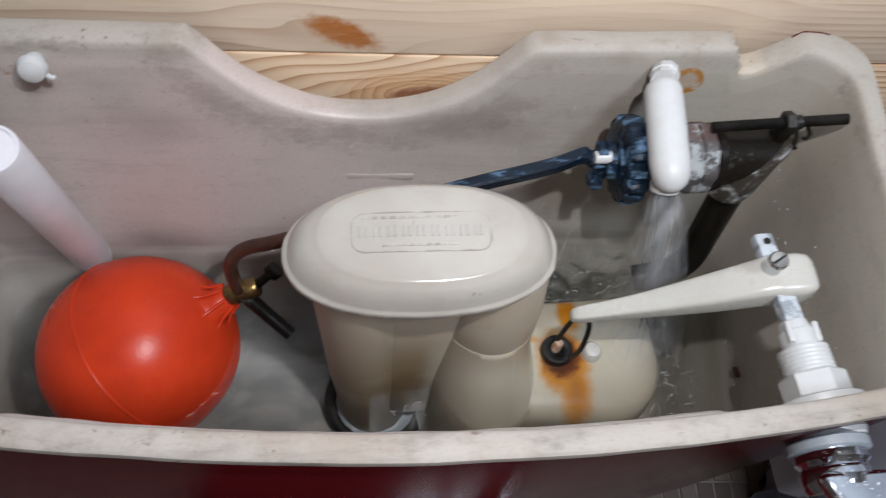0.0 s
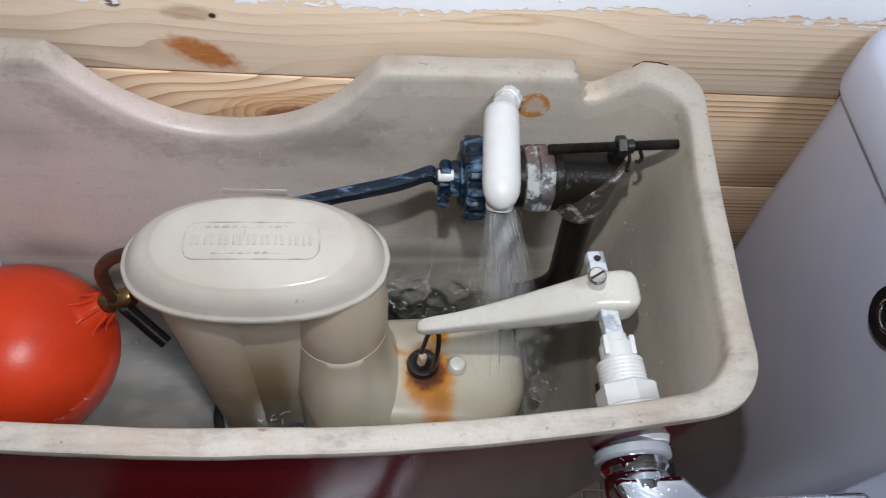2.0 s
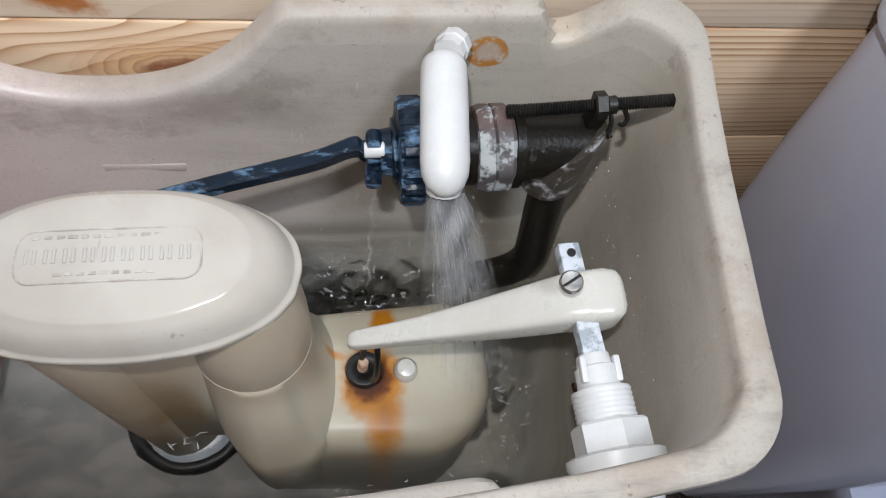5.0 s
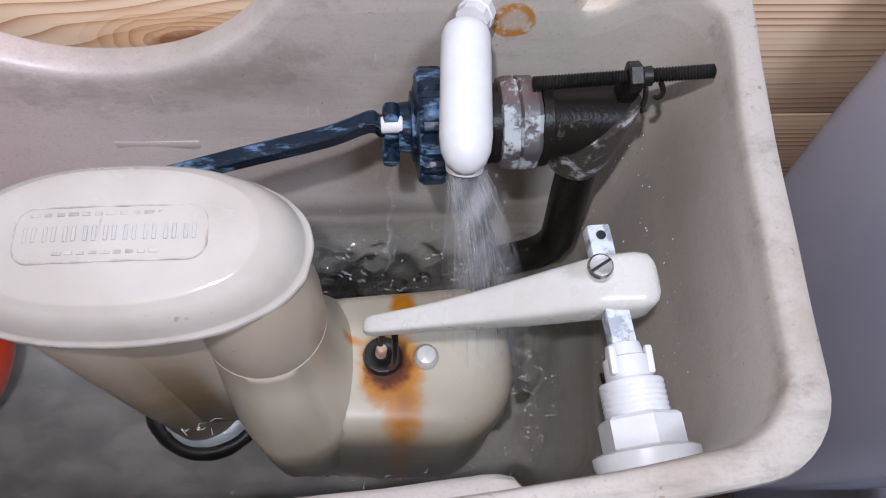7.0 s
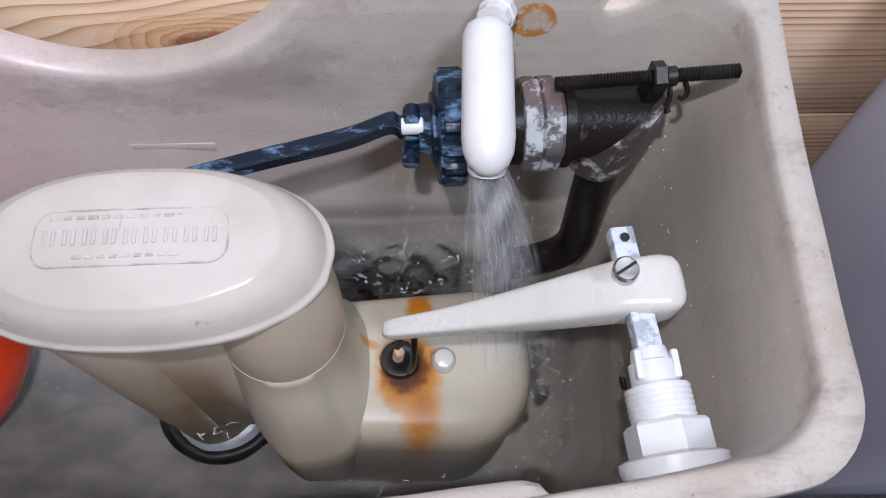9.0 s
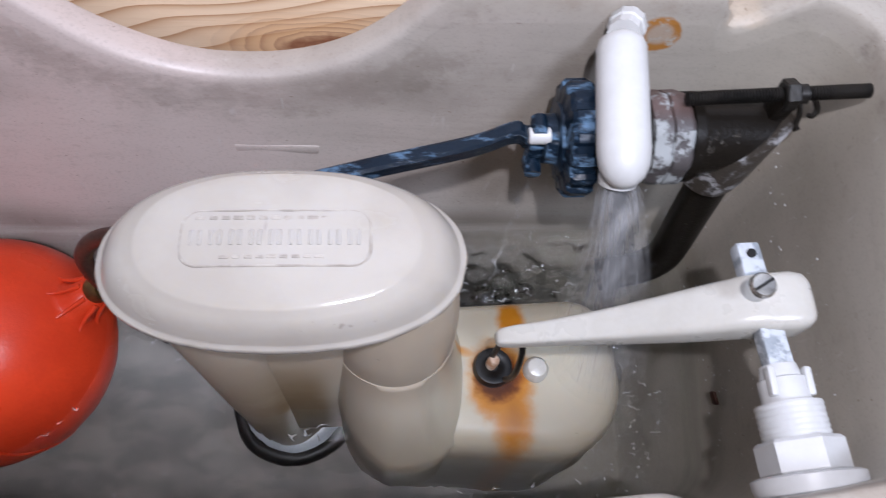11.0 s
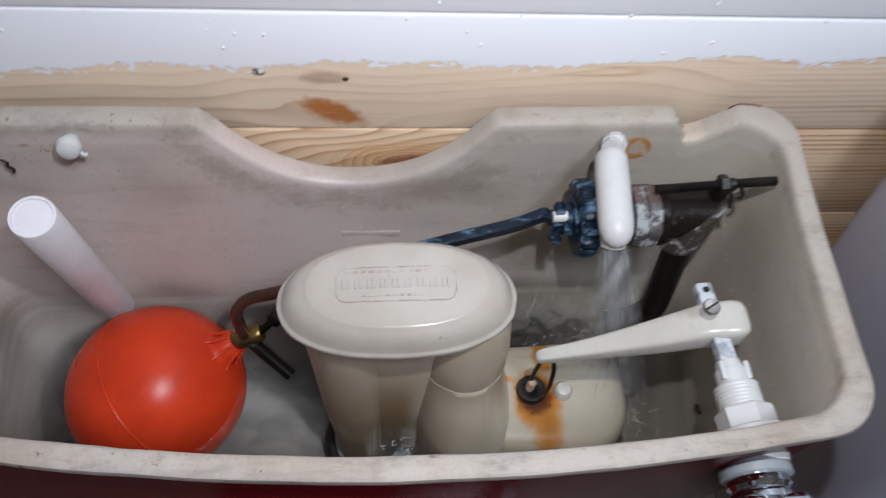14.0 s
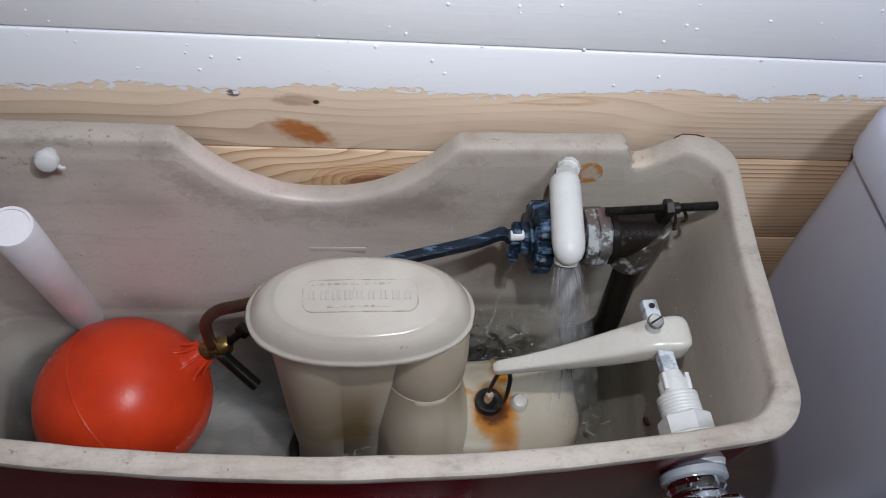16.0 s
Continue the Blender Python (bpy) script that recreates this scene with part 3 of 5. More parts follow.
# ---- the room ----
def room():
    boards = tagged(new("wall_back"), "pine plank wall, bare below and painted white above", "wall", kind="structure")
    low = 0.773 - 0.0815 * 9
    for i in range(28):
        z0, z1 = max(low + 0.0815 * (i - 0), 0.0), low + 0.0815 * (i + 1)
        if 8 < i:
            z0 = 0.773 + 0.078 * (i - 9)
            z1 = z0 + 0.078
        bm = bmesh.new()
        block(bm, (0.1, 0.022, (z0 + z1) / 2), (2.2, 0.02, z1 - z0 - 0.0006), 0.0022, segments=2)
        part("plank", bm, WALL, boards)
    # unseen walls close the room; their dark colour keeps glaze and chrome reflections dim
    for name, at, size in (("wall_left", (-1.05, -0.8, 1.15), (0.1, 1.7, 2.3)), ("wall_right", (1.25, -0.8, 1.15), (0.1, 1.7, 2.3)), ("wall_front", (0.1, -1.65, 1.15), (2.4, 0.1, 2.3))):
        single(name, block(bmesh.new(), at, size), DIM_WALL, "plain unseen wall, dull brown to keep reflections dim", "wall", kind="structure")
    single("ceiling", block(bmesh.new(), (0.1, -0.8, 2.35), (2.4, 1.8, 0.1)), PLASTER, "plain white ceiling", "ceiling", kind="structure")
    single("wall_base", block(bmesh.new(), (0.1, 0.067, 1.15), (2.4, 0.07, 2.3)), PLASTER, "plain wall behind the planks", "wall", kind="structure")


def floor():
    pitch, size, turn = 0.0258, 0.0228, -2.5
    base = single("floor", block(bmesh.new(), (0.1, -0.8, -0.022), (2.4, 1.85, 0.04)), GROUT, "small brown mosaic tiles in pale grout", "floor", kind="structure")
    bm = bmesh.new()
    block(bm, (0, 0, -0.002), (size, size, 0.005), 0.0012, segments=1)
    shared = mesh_of("tile", bm, TILE)
    spin = Matrix.Rotation(radians(turn), 4, "Z")
    rest = bmesh.new()
    for i in range(-56, 36):
        for j in range(-62, 10):
            p = spin @ Vector((0.38 + i * pitch, -0.14 + j * pitch, 0))
            if not (-0.99 < p.x < 1.19 and -1.59 < p.y < 0.008):
                continue
            if 0.12 < p.x < 0.58 and -0.26 < p.y < 0.0:
                ob = new("tile", shared)
                ob.parent = base
                ob.matrix_basis = Matrix.Translation(p) @ spin
            else:
                top = [rest.verts.new(p + spin @ Vector((sx * size / 2, sy * size / 2, 0.0003))) for sx, sy in ((-1, -1), (1, -1), (1, 1), (-1, 1))]
                foot = [rest.verts.new(v.co - Vector((0, 0, 0.004))) for v in top]
                rest.faces.new(top)
                bridge(rest, foot, top)
    ob = part("tile_field", rest, TILE, base)
    tagged(ob, "rest of the brown mosaic tiles", kind="stuff")


# ---- the open tank ----
MID, HALF = -0.0755, 0.2355


def front_y(x):
    """The bowed front of the rim."""
    return -0.1858 + 0.468 * (x + 0.039) ** 2


def tank_outline(inset=0.0):
    """The tank's plan, moved inward; every inset gives the same count of points."""
    left, right, back = -0.3040 + inset, 0.1450 - inset, 0.004 - inset * 1.25
    front = [Vector((x, front_y(x) + inset)) for x in np.linspace(left, right, 17)]
    corners = [Vector((left - 0.010, back)), *front, Vector((right + 0.0115, back))]
    radii = [0.018, 0.030 - inset * 0.1, *[0.02] * 15, 0.026 - inset * 0.1, 0.022]
    points = rounded_outline(corners, radii, 8)
    counts, out = [36, *[5] * 16, 36, 112], []
    for i, p in enumerate(points):
        q = points[(i + 1) % len(points)]
        m = counts[i // 9] if i % 9 == 8 else 1
        out += [p.lerp(q, k / m) for k in range(m)]
    return out


def rim_height(p):
    """The rim's height: dipped at the middle of the back, chipped near its ends."""
    z = 0.800
    if p.y > -0.03:
        u = abs(p.x + 0.0735) / 0.0765
        if u < 1:
            z -= 0.0475 * (1 - u ** 2.3) * (0.5 + 0.5 * math.tanh((1 - u) * 9 - 0.3)) / 1.0
        v = abs(p.x + 0.2625) / 0.0165
        if v < 1:
            z -= 0.0125 * (1 - v ** 5)
        v = (p.x - 0.0955) / 0.0315
        if 0 < v < 1:
            z -= min(0.0010 + 0.075 * v, 0.0150 * (1 - max(0.0, v - 0.36) / 0.64) ** 0.75) + 0.0010 * noise.noise(Vector((p.x * 400, 1, 2)))
    up = min(1.0, max(0.0, (p.y + 0.075) / 0.065))
    return z + (0.004 * p.x / 0.128 * up * up * (3 - 2 * up) if p.x > 0 else 0)


def open_tank():
    tank = thing("cistern", (MID, -0.09, 0.50), "open burgundy toilet cistern with a stained, chipped white inside", "cistern")
    bm, rows, kinds = bmesh.new(), [], []

    def ring(drop, d, index, floor_z=None, d_right=None):
        row = []
        for p, q in zip(tank_outline(d), tank_outline(d if d_right is None else d_right)):
            w = min(1.0, max(0.0, (p.x + 0.10) / 0.20))
            p = p.lerp(q, w * w * (3 - 2 * w))
            top = rim_height(p)
            if d == 0.0073 and p.y > -0.135:
                top += 0.0002
            low = top - 0.014
            z = top - drop if floor_z is None else low + (0.69 - low) * drop if floor_z == "share" else floor_z
            z = min(z, top - 0.014) if index == 1 and floor_z is not None else z
            wob = 0.0006 * noise.noise(Vector((p.x * 30, p.y * 30, d * 90)))
            row.append(bm.verts.new((p.x + wob, p.y + wob, z)))
        rows.append(row)
        kinds.append(index)

    # the outside bellies towards one end and tapers in towards the other
    for z, d, d_right in ((0.500, 0.016, 0.036), (0.505, 0.006, 0.028), (0.52, 0.0, 0.024), (0.56, -0.0065, 0.019), (0.61, -0.0095, 0.0145), (0.67, -0.0085, 0.010), (0.73, -0.004, 0.0055), (0.775, 0.0005, 0.003)):
        ring(0, d, 1, z, d_right)
    ring(0.0085, 0.0028, 1)
    shell_end = len(rows) - 1
    ring(0.0075, 0.0010, 0), ring(0.0026, 0.0, 0), ring(0.0008, 0.0005, 0), ring(0.0001, 0.0018, 0), ring(0.0, 0.0050, 0), ring(0.0001, 0.0068, 0), ring(0.0003, 0.0073, 0), ring(0.0004, 0.0079, 0), ring(0.0010, 0.0094, 0), ring(0.0022, 0.0102, 0), ring(0.0050, 0.0107, 0)
    ring(0.014, 0.0114, 0)
    rim_end = len(rows) - 1
    for f, d in ((0.35, 0.0126), (0.7, 0.0140), (1.0, 0.0160)):
        ring(f, d, 0, "share")
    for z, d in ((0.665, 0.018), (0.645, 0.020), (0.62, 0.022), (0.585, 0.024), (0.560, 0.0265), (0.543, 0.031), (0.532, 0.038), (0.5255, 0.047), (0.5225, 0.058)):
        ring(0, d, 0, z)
    rows = [[v.co.copy() for v in row] for row in rows]
    bm.free()
    for name, first, last, label in (("outer_shell", 0, shell_end, "burgundy glazed outside"), ("rim", shell_end, rim_end, "worn, scuffed bare rim"), ("inner_lining", rim_end, len(rows) - 1, "stained white inside")):
        bm = bmesh.new()
        made = [[bm.verts.new(c) for c in row] for row in rows[first:last + 1]]
        for p, q in zip(made, made[1:]):
            bridge(bm, p, q)
        if name == "outer_shell":
            bm.faces.new(made[0])
        if name == "inner_lining":
            bm.faces.new(made[-1])
        if name == "rim":
            # a thin line of glaze left by the broken corner
            for f in bm.faces:
                c = f.calc_center_median()
                if c.y > 0.0005 and 0.126 < c.x < 0.139 and c.z > 0.797:
                    f.material_index = 1
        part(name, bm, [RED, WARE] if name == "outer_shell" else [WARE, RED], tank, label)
    # a rounded ledge cast along the inside of the front
    bm, rows = bmesh.new(), []
    for x in np.linspace(-0.212, 0.066, 70):
        end = min(1.0, (x + 0.212) / 0.020, (0.066 - x) / 0.012)
        out = 0.0078 * math.sqrt(max(0.0, 1 - (1 - end) ** 2))
        y, wob = front_y(x) + 0.0102, 0.0004 * noise.noise(Vector((x * 60, 3, 1)))
        rows.append([bm.verts.new((x, y + d * out + e + wob, z + wob)) for d, e, z in ((0, -0.003, 0.7765), (0.3, 0, 0.7770), (0.7, 0, 0.7760), (0.92, 0, 0.7735), (1.0, 0, 0.7690), (0.98, 0, 0.750), (0.7, 0, 0.725), (0, -0.002, 0.705))])
    for p, q in zip(rows, rows[1:]):
        bridge(bm, p, q, closed=False)
    part("ledge", bm, WARE, tank)
    # a plug in a spare hole
    plug = thing("hole_plug", (-0.209, -0.016, 0.786), "white plastic plug pushed into the tank wall", "plug")
    bm = bmesh.new()
    turned(bm, [(-0.003, 0.004), (0.0015, 0.0042), (0.002, 0.0060), (0.004, 0.0061), (0.0062, 0.0050), (0.0074, 0.0024)], (-0.210, -0.0135, 0.7905), (0.1, -1, 0.25), 20)
    part("cap", bm, WHITE, plug)
    bm = tube(bmesh.new(), [(-0.2055, -0.017, 0.7888), (-0.2030, -0.0185, 0.7880), (-0.2015, -0.0180, 0.7880)], (0.0012, 0.0008), 8, 4)
    part("nib", bm, WHITE, plug)
    # a raised rib cast on the back wall
    bm = bmesh.new()
    block(bm, (-0.065, -0.0124, 0.7085), (0.036, 0.0022, 0.0066), 0.0010)
    single("cast_rib", bm, WARE, "small raised rib on the tank wall", "rib", kind="structure")


def water():
    x0, x1, y0, y1 = -0.294, 0.140, -0.170, -0.018
    bm = bmesh.new()
    nx, ny = 220, 82
    grid = []
    for j in range(ny + 1):
        row = []
        for i in range(nx + 1):
            x, y = x0 + (x1 - x0) * i / nx, y0 + (y1 - y0) * j / ny
            y = max(y, front_y(x) + 0.0195)
            near = min(1.0, math.exp(-((x - 0.045) ** 2 / 0.0032 + (y + 0.045) ** 2 / 0.0014)) + 0.35 * math.exp(-((x - 0.092) ** 2 / 0.0005 + (y + 0.095) ** 2 / 0.0030)))
            z = 0.648 + 0.00032 * noise.noise(Vector((x * 55, y * 55, 3)))  + 0.006 * near * noise.noise(Vector((x * 110, y * 110, 7))) + 0.0036 * near * noise.noise(Vector((x * 260, y * 260, 1)))
            row.append(bm.verts.new((x, y, z)))
        grid.append(row)
    for a, b in zip(grid, grid[1:]):
        bridge(bm, a, b, closed=False)
    for f in bm.faces:
        f.normal_update()
        if f.normal.z < 0:
            f.normal_flip()
    ob = single("water", bm, WATER, "clear rippled water in the cistern", "water", kind="structure", smooth=180)
    ob.visible_shadow = False


# ---- what stands in the tank ----
LID_LEVELS = [(0.7662, 0.950), (0.7664, 0.985), (0.7676, 1.0), (0.7698, 1.0), (0.7706, 0.988), (0.7709, 0.968), (0.7722, 0.955), (0.7752, 0.928), (0.7782, 0.890), (0.7804, 0.850), (0.7820, 0.805), (0.7829, 0.765), (0.7835, 0.748), (0.7840, 0.725), (0.7842, 0.66), (0.7845, 0.56), (0.7849, 0.42), (0.7852, 0.22)]
LID_X, LID_Y, LID_A, LID_B = -0.0508, -0.0920, 0.0566, 0.0300


def siphon():
    s = thing("flush_siphon", (-0.03, -0.095, 0.523), "ivory plastic flush siphon with an oval lid and rust stains", "siphon")
    bm = bmesh.new()
    outline = resampled(rounded_outline([(0.091, -0.139), (0.087, -0.061), (-0.040, -0.068), (-0.0415, -0.130)], [0.034, 0.022, 0.026, 0.034], 10), 0.004)
    lofted(bm, outline, [(0.524, -0.001), (0.60, -0.001), (0.648, 0.0), (0.6555, 0.0006), (0.6600, 0.0020), (0.6632, 0.0042), (0.6650, 0.0072), (0.6662, 0.0120), (0.6670, 0.022)])
    chamber = part("chamber", bm, IVORY, s)
    bm = turned(bmesh.new(), [(0, 0.0226), (0.0030, 0.0230), (0.024, 0.0226), (0.040, 0.0212), (0.052, 0.0198)], (-0.0158, -0.0974, 0.7165), (-0.01, 0.035, 1), 44)
    part("rising_pipe", bm, IVORY, s)
    # the wider foot of the riser flares out into the chamber
    bm, rows = bmesh.new(), []
    for f in (0, 0.012, 0.10, 0.25, 0.42, 0.58, 0.72, 0.82, 0.90, 0.96, 1.0, 1.4, 2.2):
        w, row = min(1.0, f) ** 1.6, []
        z = 0.7215 - 0.0590 * f
        for a in np.linspace(0, 2 * math.pi, 56, endpoint=False):
            c, k = math.cos(a), math.sin(a)
            r = (0.0215 if f == 0 else 0.0230) + 0.0015 * min(1.0, f)
            p = 1.5 if c < 0 else 3.0
            wide = (abs(c / (0.0262 if c < 0 else 0.0330)) ** p + abs(k / (0.0421 if k < 0 else 0.0335)) ** p) ** (-1 / p)
            r = r + (wide - r) * (w if k < 0 and c < 0.5 else w ** 2)
            row.append(bm.verts.new((-0.0158 + c * r, -0.0975 + k * r, z)))
        rows.append(row)
    for a, b in zip(rows, rows[1:]):
        bridge(bm, a, b)
    bm.faces.new(rows[0]), bm.faces.new(rows[-1])
    part("riser_foot", bm, IVORY, s, smooth=60)
    bm = bmesh.new()
    turned(bm, [(0, 0.0215), (0.05, 0.0218), (0.11, 0.0224), (0.16, 0.0226), (0.222, 0.0232)], (-0.0690, -0.0915, 0.545), (-0.030, -0.006, 1), 40)
    part("falling_pipe", bm, IVORY, s)
    bm = bmesh.new()
    block(bm, (-0.046, -0.0955, 0.676), (0.050, 0.031, 0.180), 0.008, segments=3)
    part("web", bm, IVORY, s)
    # lid
    bm = bmesh.new()
    oval = [Vector((math.copysign(LID_A * abs(math.cos(a)) ** 0.88, math.cos(a)), math.copysign(LID_B * abs(math.sin(a)) ** 0.88, math.sin(a)))) for a in np.linspace(0, 2 * math.pi, 120, endpoint=False)]
    rows = []
    for z, k in LID_LEVELS:
        row = []
        for p in oval:
            # the thin lip is nicked and a little uneven
            e = 1 + (0.010 * noise.noise(Vector((p.x * 150, p.y * 150, 2))) - 0.012 * max(0.0, noise.noise(Vector((p.x * 420, p.y * 420, 5))) - 0.35) if k > 0.98 else 0.004 * noise.noise(Vector((p.x * 60, p.y * 60, k * 3))))
            row.append(bm.verts.new((LID_X + p.x * k * e, LID_Y + p.y * k * e, z + 0.0014 * p.x * k / LID_A + 0.0003 * noise.noise(Vector((p.x * 50, p.y * 50, 8))))))
        rows.append(row)
    for a, b in zip(rows, rows[1:]):
        bridge(bm, a, b)
    bm.faces.new(rows[0]), bm.faces.new(rows[-1])
    lid = part("lid", bm, IVORY_LID, s, "cloudy ivory oval lid", smooth=60)
    # embossed panel: a rounded frame line and worn raised bars
    def top_z(x, y):
        k = (abs((x - LID_X) / LID_A) ** 2.27 + abs((y - LID_Y) / LID_B) ** 2.27) ** (1 / 2.27)
        up = sorted((q, z) for z, q in LID_LEVELS[4:])
        return float(np.interp(k, [q for q, _ in up], [z for _, z in up])) + 0.0014 * (x - LID_X) / LID_A + 0.0003 * noise.noise(Vector(((x - LID_X) * 50, (y - LID_Y) * 50, 8)))

    ring = resampled(rounded_outline([(-0.0790, -0.1010), (-0.0240, -0.1010), (-0.0240, -0.0832), (-0.0790, -0.0832)], [0.0055] * 4, 6), 0.0015)
    bm = tube(bmesh.new(), [(p.x, p.y, top_z(p.x, p.y) - 0.0001) for p in ring], 0.00042, 6, smooth=False, closed=True)
    part("embossed_frame", bm, GRIMED_LINE, lid)
    # worn raised signs, too rubbed to tell: plain bars
    for i in range(9):
        x = -0.0745 + i * 0.0057
        for dx in (-0.0012, 0.0012):
            part("embossed_bar", block(bmesh.new(), (x + dx, -0.0920, top_z(x + dx, -0.0920)), (0.0012, 0.0050, 0.0005), 0.0002, segments=1), IVORY_LID, lid)
    for i in range(13):
        x = -0.0735 + i * 0.0036
        part("embossed_bar", block(bmesh.new(), (x, -0.0856, top_z(x, -0.0856)), (0.0022 if i % 3 else 0.0029, 0.0013, 0.0004), 0.0001, segments=1), GRIMED_LINE, lid)
    for i in range(9):
        x = -0.0660 + i * 0.0034
        part("embossed_bar", block(bmesh.new(), (x, -0.0982, top_z(x, -0.0982)), (0.0021 if i % 4 else 0.0027, 0.0011, 0.0004), 0.0001, segments=1), GRIMED_LINE, lid)
    # hole grommet, pin and knob on the chamber
    bm = bmesh.new()
    turned(bm, [(0, 0.0085), (0.003, 0.0088), (0.0058, 0.0080), (0.0062, 0.006), (0.005, 0.0035), (0.0035, 0.002)], (0.0285, -0.0985, 0.666), (0, 0, 1), 26)
    part("grommet", bm, BLACK, chamber, "black rubber grommet")
    bm = turned(bmesh.new(), [(0, 0.0026), (0.009, 0.0025), (0.0102, 0.0018), (0.0106, 0.0006)], (0.0275, -0.0975, 0.668), (0.05, 0, 1), 12)
    part("rod_end", bm, RUST, chamber, "rusty brass rod end")
    bm = turned(bmesh.new(), [(0, 0.0056), (0.004, 0.0054), (0.0062, 0.0040), (0.0070, 0.0016)], (0.0475, -0.0995, 0.6665), (0, 0, 1), 22)
    part("knob", bm, CREAM, chamber)
    # seal ring round the tail
    tail = bmesh.new()
    tube(tail, [(-0.0665 + 0.0292 * math.cos(a), -0.0900 + 0.0292 * math.sin(a), 0.5420) for a in np.linspace(0, 2 * math.pi, 48, endpoint=False)], 0.0046, 12, smooth=False, closed=True)
    part("seal_ring", tail, BLACK, s, "black rubber sealing ring under water")
    bm = turned(bmesh.new(), [(0, 0.0290), (0.018, 0.0290), (0.0215, 0.0280), (0.0235, 0.0262), (0.0250, 0.0215)], (-0.0665, -0.0900, 0.5228), (0, 0, 1), 40)
    part("tail_nut", bm, GREY_PLASTIC, s, "pale grey plastic tail nut")


def link_wire():
    w = thing("lift_hook", (0.028, -0.099, 0.672), "rusty dark steel hook linking the arm to the siphon", "hook")
    bm = tube(bmesh.new(), [(0.0272, -0.0960, 0.671), (0.0280, -0.0956, 0.690), (0.0298, -0.0966, 0.711), (0.0315, -0.1005, 0.7185), (0.0325, -0.1055, 0.7165), (0.0326, -0.1090, 0.702), (0.0320, -0.1090, 0.690), (0.0312, -0.1075, 0.683)], 0.0013, 10)
    part("wire", bm, STEEL_DARK, w)


ROUND = [(math.copysign(abs(math.cos(a)) ** 0.42, math.cos(a)), math.copysign(abs(math.sin(a)) ** 0.42, math.sin(a))) for a in np.linspace(0.05, 2 * math.pi + 0.05, 24, endpoint=False)]


def lift_arm():
    a = thing("lift_lever", (0.098, -0.107, 0.768), "cream plastic flush lever arm clamped on the spindle", "lever arm")
    bm = bmesh.new()
    rows = []
    for t in sorted({*np.linspace(0, 1, 15), 0.01, 0.03, 0.97, 0.99}):
        x = 0.0205 + 0.0955 * t
        k = t * t * (3 - 2 * t)
        zc = 0.7285 + 0.0475 * (t ** 1.05) - 0.003 * math.sin(math.pi * t)
        if t > 0.8:
            zc = 0.7285 + 0.0475 * 0.8 ** 1.05 - 0.003 * math.sin(math.pi * 0.8) + (t - 0.8) * 0.016
        hy, hz = 0.0036 + 0.0064 * k, 0.0034 + 0.0058 * k
        tip = min(1.0, min(t, 1 - t) * 0.092 / 0.006)
        soft = 0.45 + 0.55 * math.sqrt(max(0.0, 1 - (1 - tip) ** 2))
        hy, hz = hy * soft, hz * soft
        rows.append([bm.verts.new((x + (0.0006 if t == 1 else 0), -0.1065 + 0.002 * (1 - t) + py * hy, zc + pz * hz)) for py, pz in ROUND])
    for p, q in zip(rows, rows[1:]):
        bridge(bm, p, q)
    bm.faces.new(rows[0]), bm.faces.new(rows[-1])
    arm = part("arm", bm, CREAM, a)
    at, up = Vector((0.0935, -0.1065, 0.7835)), Vector((-0.10, -0.10, 1))
    bm = turned(bmesh.new(), [(0, 0.0040), (0.0012, 0.0040), (0.0020, 0.0034), (0.0022, 0.002)], at, up, 24)
    screw = part("screw", bm, SCREW, arm, "slotted nickel screw")
    bm = block(bmesh.new(), (0.0933, -0.1067, 0.7857), (0.0072, 0.0009, 0.0006), turn=(0, 0, 30))
    part("slot", bm, BLACK, screw)


def spindle():
    s = thing("lever_spindle", (0.105, -0.165, 0.766), "white plastic lever bushing with a corroded flat metal spindle", "spindle")
    d, z = Vector((0.0045, -0.075, -0.002)).normalized(), 0.7675

    def on(y, up=0.0):
        return Vector((0.1000, -0.087, z + up)) + d * ((-0.087 - y) / -d.y)

    lean = math.degrees(math.atan2(0.0045, 0.075))
    bm = block(bmesh.new(), on(-0.108), (0.0082, 0.046, 0.0060), 0.0010, turn=(0, 0, lean))
    part("bar", bm, ZINC, s, "corroded zinc spindle bar")
    bm = turned(bmesh.new(), [(0, 0.0016), (0.0005, 0.0016)], on(-0.0895, 0.0029), (0, 0, 1), 14)
    part("bar_hole", bm, BLACK, s)
    bm = bmesh.new()
    turned(bm, [(0, 0.0055), (0.004, 0.0062), (0.0045, 0.0072), (0.012, 0.0074)], on(-0.1265), d, 24)
    part("collar", bm, WHITE, s)
    for sx in (-1, 1):
        p = on(-0.1325, 0.0045)
        part("tooth", block(bmesh.new(), (p.x + sx * 0.0058, p.y, p.z), (0.0024, 0.009, 0.0032), 0.0008), WHITE, s)
    bm = bmesh.new()
    prof = []
    for i in range(7):
        prof += [(i * 0.0017, 0.0098), (i * 0.0017 + 0.00085, 0.0101)]
    turned(bm, prof, on(-0.1385), d, 28)
    part("thread", bm, WHITE, s)
    bm = turned(bmesh.new(), [(0, 0.0112), (0.0010, 0.0121), (0.0093, 0.0121), (0.0103, 0.0112)], on(-0.1490), d, 36, hexed=True)
    part("nut", bm, WHITE, s)
    bm = turned(bmesh.new(), [(0, 0.0145), (0.0008, 0.0162), (0.0030, 0.0162), (0.016, 0.012)], on(-0.1590), d, 36)
    part("flange", bm, WHITE, s)


